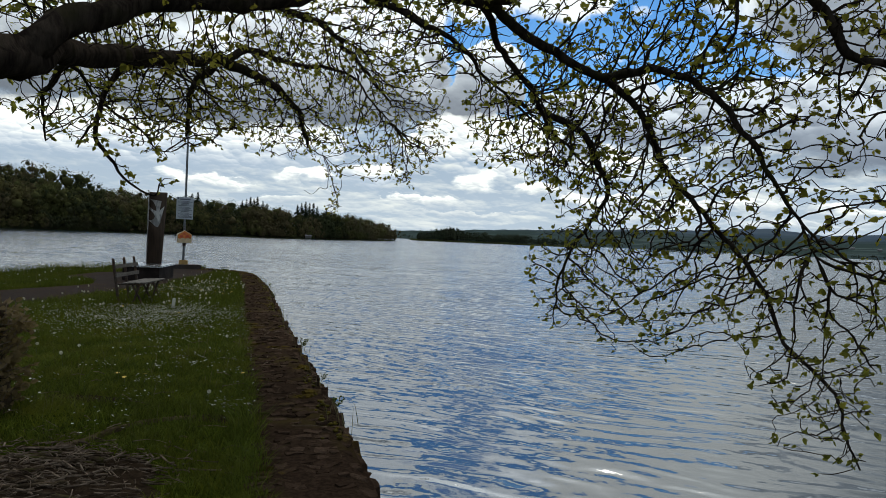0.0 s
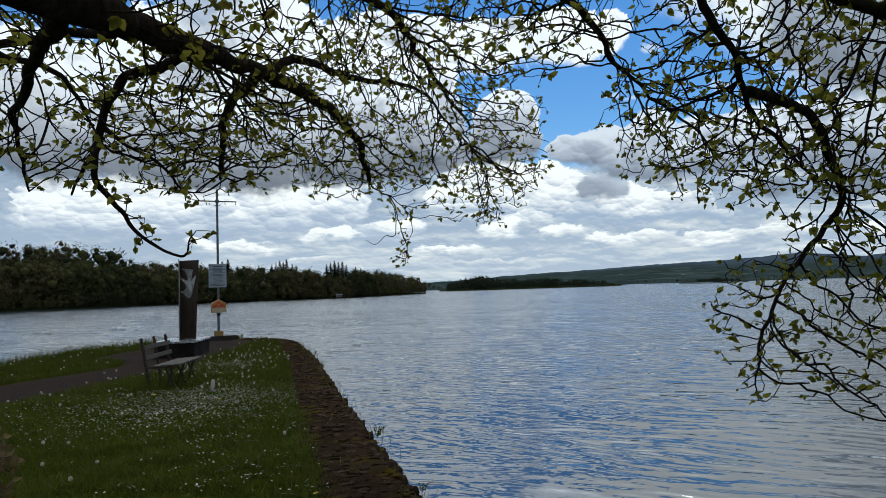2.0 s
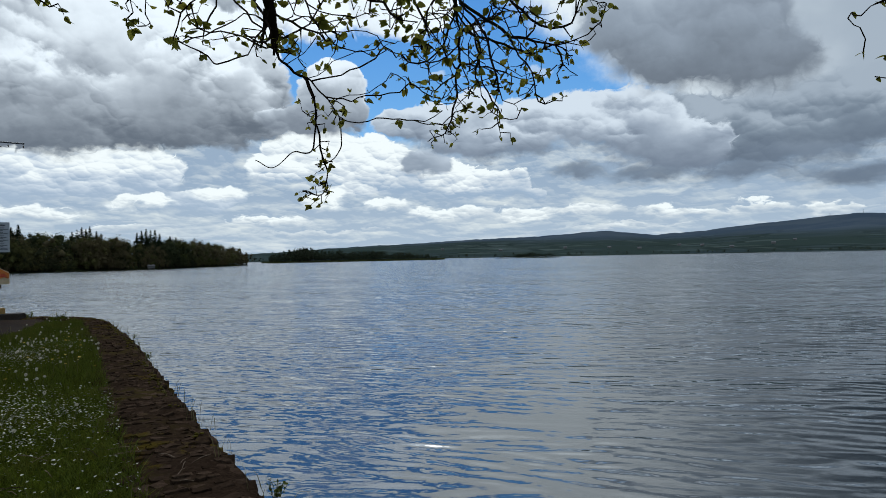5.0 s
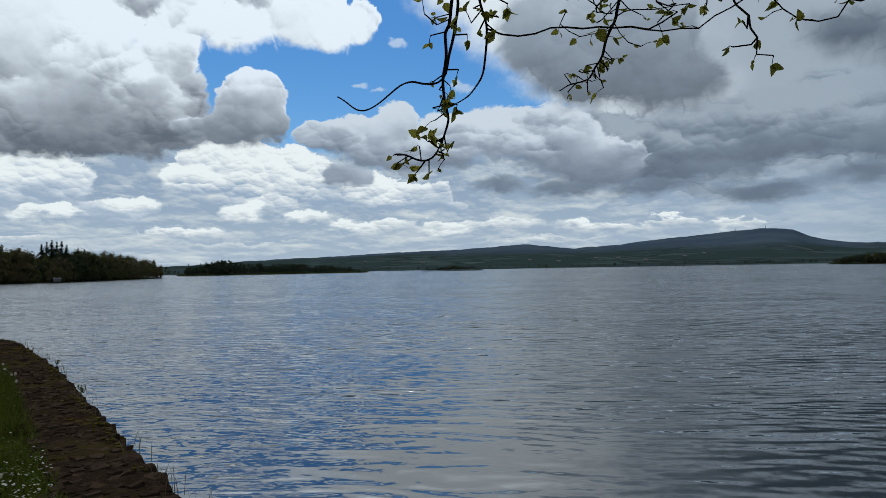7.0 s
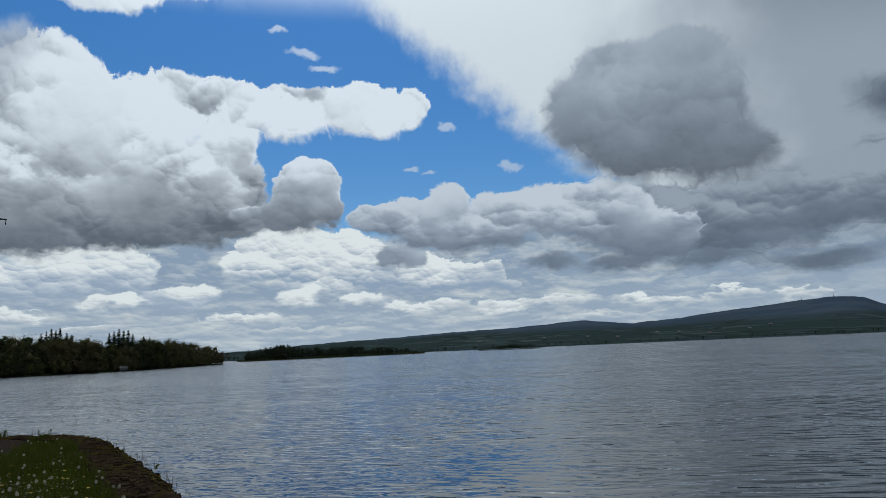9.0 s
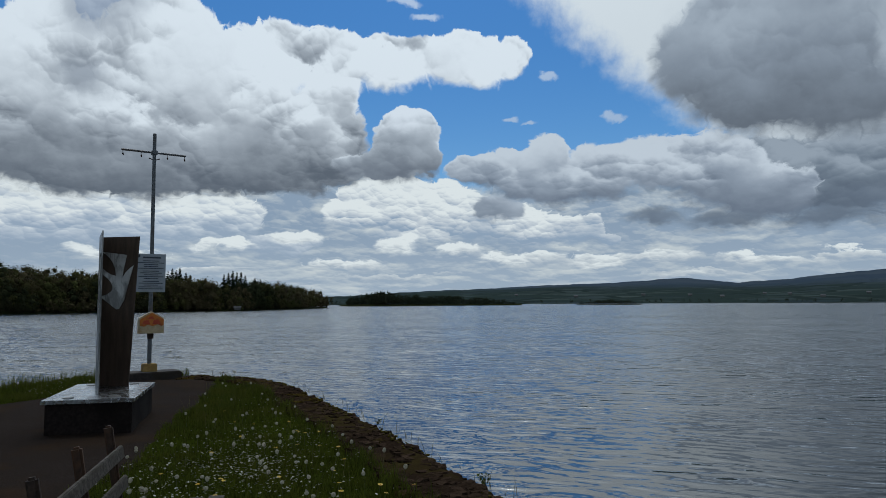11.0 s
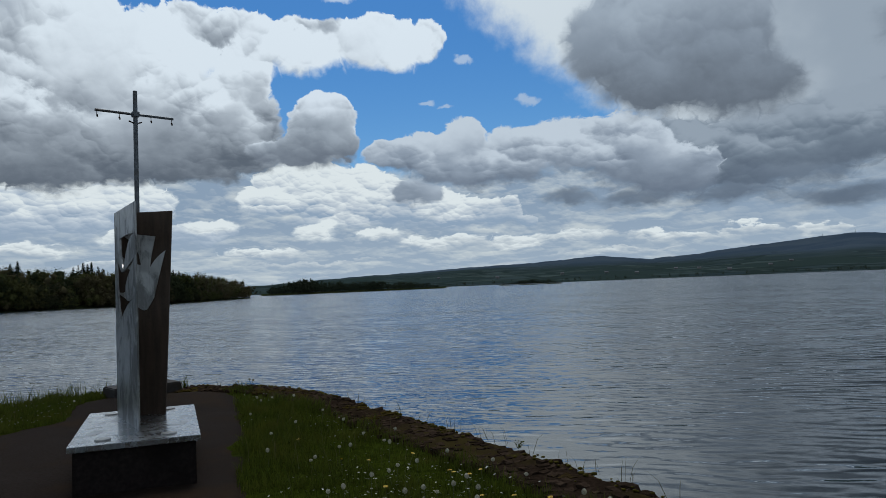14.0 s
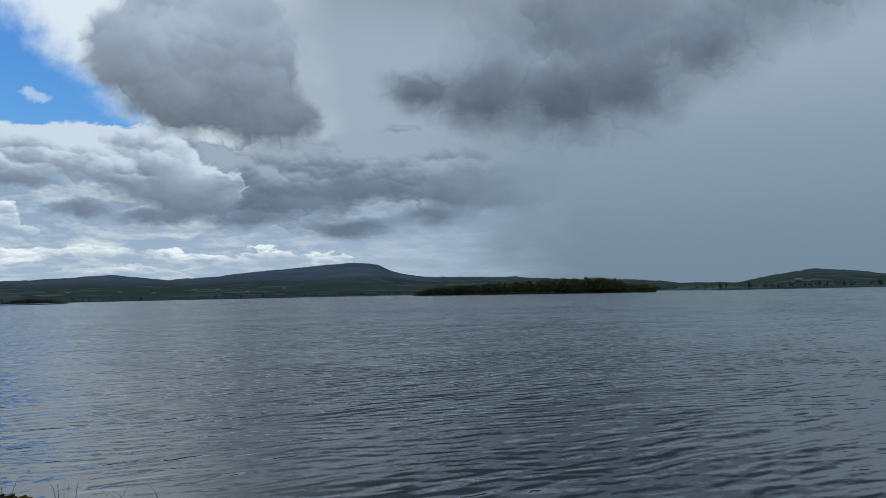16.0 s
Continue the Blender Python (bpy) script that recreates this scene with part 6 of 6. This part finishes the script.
def build_islands():
    rng = random.Random(51)
    # wooded point behind the spit
    shore_mesh("shore_point", list(np.arange(-4.5, 9.6, 0.5)), lambda a: 575 + 4 * a, lambda a: 655 + 4 * a, lambda a, d: -0.5 + 0.9 * min(1, d / 25), "low wooded point across the lake")
    rows = []
    for i in range(330):
        a = rng.uniform(-3.9, 9.0)
        t = float(np.interp(a, [-4, -3, -1.5, 1, 4, 7, 8.2, 9], [3.5, 6.2, 8.2, 6.6, 5.6, 4.4, 3.2, 1.4]))
        rows.append((*polar(a, 578 + 4 * a + rng.uniform(0, 55)), 0.0, t * rng.uniform(0.6, 1.5)))
    wood("point_wood", rows, "dark low trees on the wooded point", 52, 260)
    shore_mesh("island_small", list(np.arange(13.6, 18.7, 0.3)), lambda a: 650 + 1.2 * (a - 16) ** 2, lambda a: 690 - 1.2 * (a - 16) ** 2, lambda a, d: -0.5, "small flat island")
    rows = [(*polar(a, 668 + rng.uniform(-8, 10)), -0.5, 5.6 * rng.uniform(0.6, 1.05) * (1 - abs(a - 16.1) / 3.4)) for a in np.linspace(13.8, 18.4, 90)]
    wood("island_scrub", rows, "dark scrub on a small island", 53, 260)
    # long wooded island
    def near(a):
        return float(np.interp(a, [42.6, 61.4], [730, 522]))
    shore_mesh("island_long", list(np.arange(43.0, 61.4, 0.5)), near, lambda a: near(a) + 12 + 60 * math.sin(math.pi * (a - 42.9) / 18.6), lambda a, d: -0.5 + 0.8 * min(1, d / 20), "long low wooded island", 6)
    rows = []
    for i in range(460):
        a = rng.uniform(43.2, 61.1)
        t = float(np.interp(a, [43.1, 44.0, 45.0, 46.5, 50.3, 54.1, 56.5, 58.5, 59.3, 60.3, 61.1], [2.6, 5.2, 7.0, 8.0, 9.0, 10.2, 10.2, 8.2, 5.0, 5.2, 2.0]))
        rows.append((*polar(a, near(a) + 4 + rng.uniform(0, 45) * math.sin(math.pi * (a - 42.9) / 18.6)), 0.0, t * rng.uniform(0.6, 1.3)))
    wood("island_wood", rows, "green trees covering the long island", 54, 420, (), ("islanddark", "islandleaf"))


def build_hills():
    A = [-40, -14, -8, -4, 2.5, 7, 12, 17, 22.2, 25.7, 29, 32.1, 36, 38, 39.5, 40.8, 41.5, 42.3, 43, 44.8, 47, 51.9, 56, 61.3, 64.5, 68.5, 70.5, 73.3, 76, 78, 84, 95, 130]
    E = [0.3, 0.4, 0.35, 0.5, 0.89, 1.05, 1.31, 1.45, 1.79, 1.36, 1.57, 1.92, 2.24, 2.44, 2.5, 2.42, 2.26, 1.85, 1.58, 1.32, 1.25, 1.15, 0.85, 0.71, 0.38, 0.32, 0.75, 1.19, 0.95, 0.61, 0.8, 0.6, 0.6]
    azs = np.arange(-40, 130, 0.3)
    steps = 26
    verts, faces = [], []
    peak = 3200.0
    for a in azs:
        el = float(np.interp(a, A, E)) + 0.05 * noise.noise(Vector((a * 0.8, 0, 0))) + 0.045 * noise.noise(Vector((a * 2.6, 2, 0)))
        r0 = float(np.interp(a, [-40, -6, 10, 40, 60, 66, 130], [900, 900, 1050, 1150, 1000, 640, 640]))
        H = math.tan(radians(el)) * peak + 1.7
        for j in range(steps + 1):
            t = j / steps * 1.25
            r = r0 + (peak - r0) * t
            x, y = polar(a, r)
            s = t ** 1.35 if t <= 1 else 1 - (t - 1) * 1.6
            roll = 1 + 0.35 * noise.noise(Vector((x, y, 0)) * 0.0022) * (1 - abs(2 * min(t, 1) - 1))
            z = WATER - 0.3 if j == 0 else H * s * roll + 1.2 + 5.0 * max(0, noise.noise(Vector((x, y, 3)) * 0.006)) * (1 - t if t < 1 else 0)
            verts.append((x, y, z))
    w = steps + 1
    for i in range(len(azs) - 1):
        for j in range(steps):
            faces.append((i * w + j, i * w + j + 1, (i + 1) * w + j + 1, (i + 1) * w + j))
    tagged(new("hills", mesh_of("hills", verts, faces, M["hill"], True)), "hazy blue-green hills with fields and moorland beyond the lake", "hills", kind="structure")
    rng = random.Random(61)
    rows = []
    for i in range(420):
        a = rng.uniform(-5, 100)
        r0 = float(np.interp(a, [-40, -6, 10, 40, 60, 66, 130], [900, 900, 1050, 1150, 1000, 640, 640]))
        rows.append((*polar(a, r0 + rng.uniform(5, 60)), 0.5, rng.uniform(2.5, 6.5)))
    wood("lakeside_trees", rows, "dark hedgerow trees along the far lakeshore", 62, 36)
    # masts on the summit
    for a, e, tall in ((39.5, 2.48, 19.0), (37.5, 2.38, 13.0)):
        x, y = polar(a, 3190.0)
        mast = thing("hilltop_mast", pose(x, y, math.tan(radians(e)) * peak - 4), "thin transmitter mast on the hill summit", "mast", "masts on the hilltop")
        part("lattice", rod((0, 0, 0), (0, 0, tall), 1.1, 0.5, 6), M["galv"], mast)
    # farmhouses
    first = None
    for a, t in ((24.5, 0.13), (19.0, 0.2), (31.0, 0.1), (9.5, 0.3), (71.5, 0.10), (22.3, 0.16), (27.4, 0.24), (29.0, 0.20), (33.8, 0.17), (35.2, 0.24), (46.5, 0.12), (48.2, 0.18), (14.0, 0.17)):
        r0 = 1080 if a < 60 else 640
        r = r0 + (peak - r0) * t
        x, y = polar(a, r)
        el = float(np.interp(a, A, E))
        at = pose(x, y, (math.tan(radians(el)) * peak + 1.7) * t ** 1.35 + 3.2, 0, 0, -a)
        if first is None:
            first = thing("farmhouse", at, "tiny white farmhouse on the far hillside", "house", "farmhouses on the far hills")
            part("wall", box(7, 5, 2.6), M["render"], first, "white wall")
            bm = slab_from([(-2.8, 2.6), (2.8, 2.6), (0, 4.4)], [], 7.4)
            bm.transform(pose(0, 0, 0, 0, 0, 90))
            part("roof", bm, M["roof"], first, "dark roof")
        else:
            copy_thing(first, at)


build_water()
build_land()
build_hills()
build_left_shore()
build_islands()
build_tree()
build_sculpture()
build_mast()
build_bench()
build_marker()
build_litter()
build_grass()
build_daisies()
build_dandelions()
quay = build_wall()
build_stones(quay)
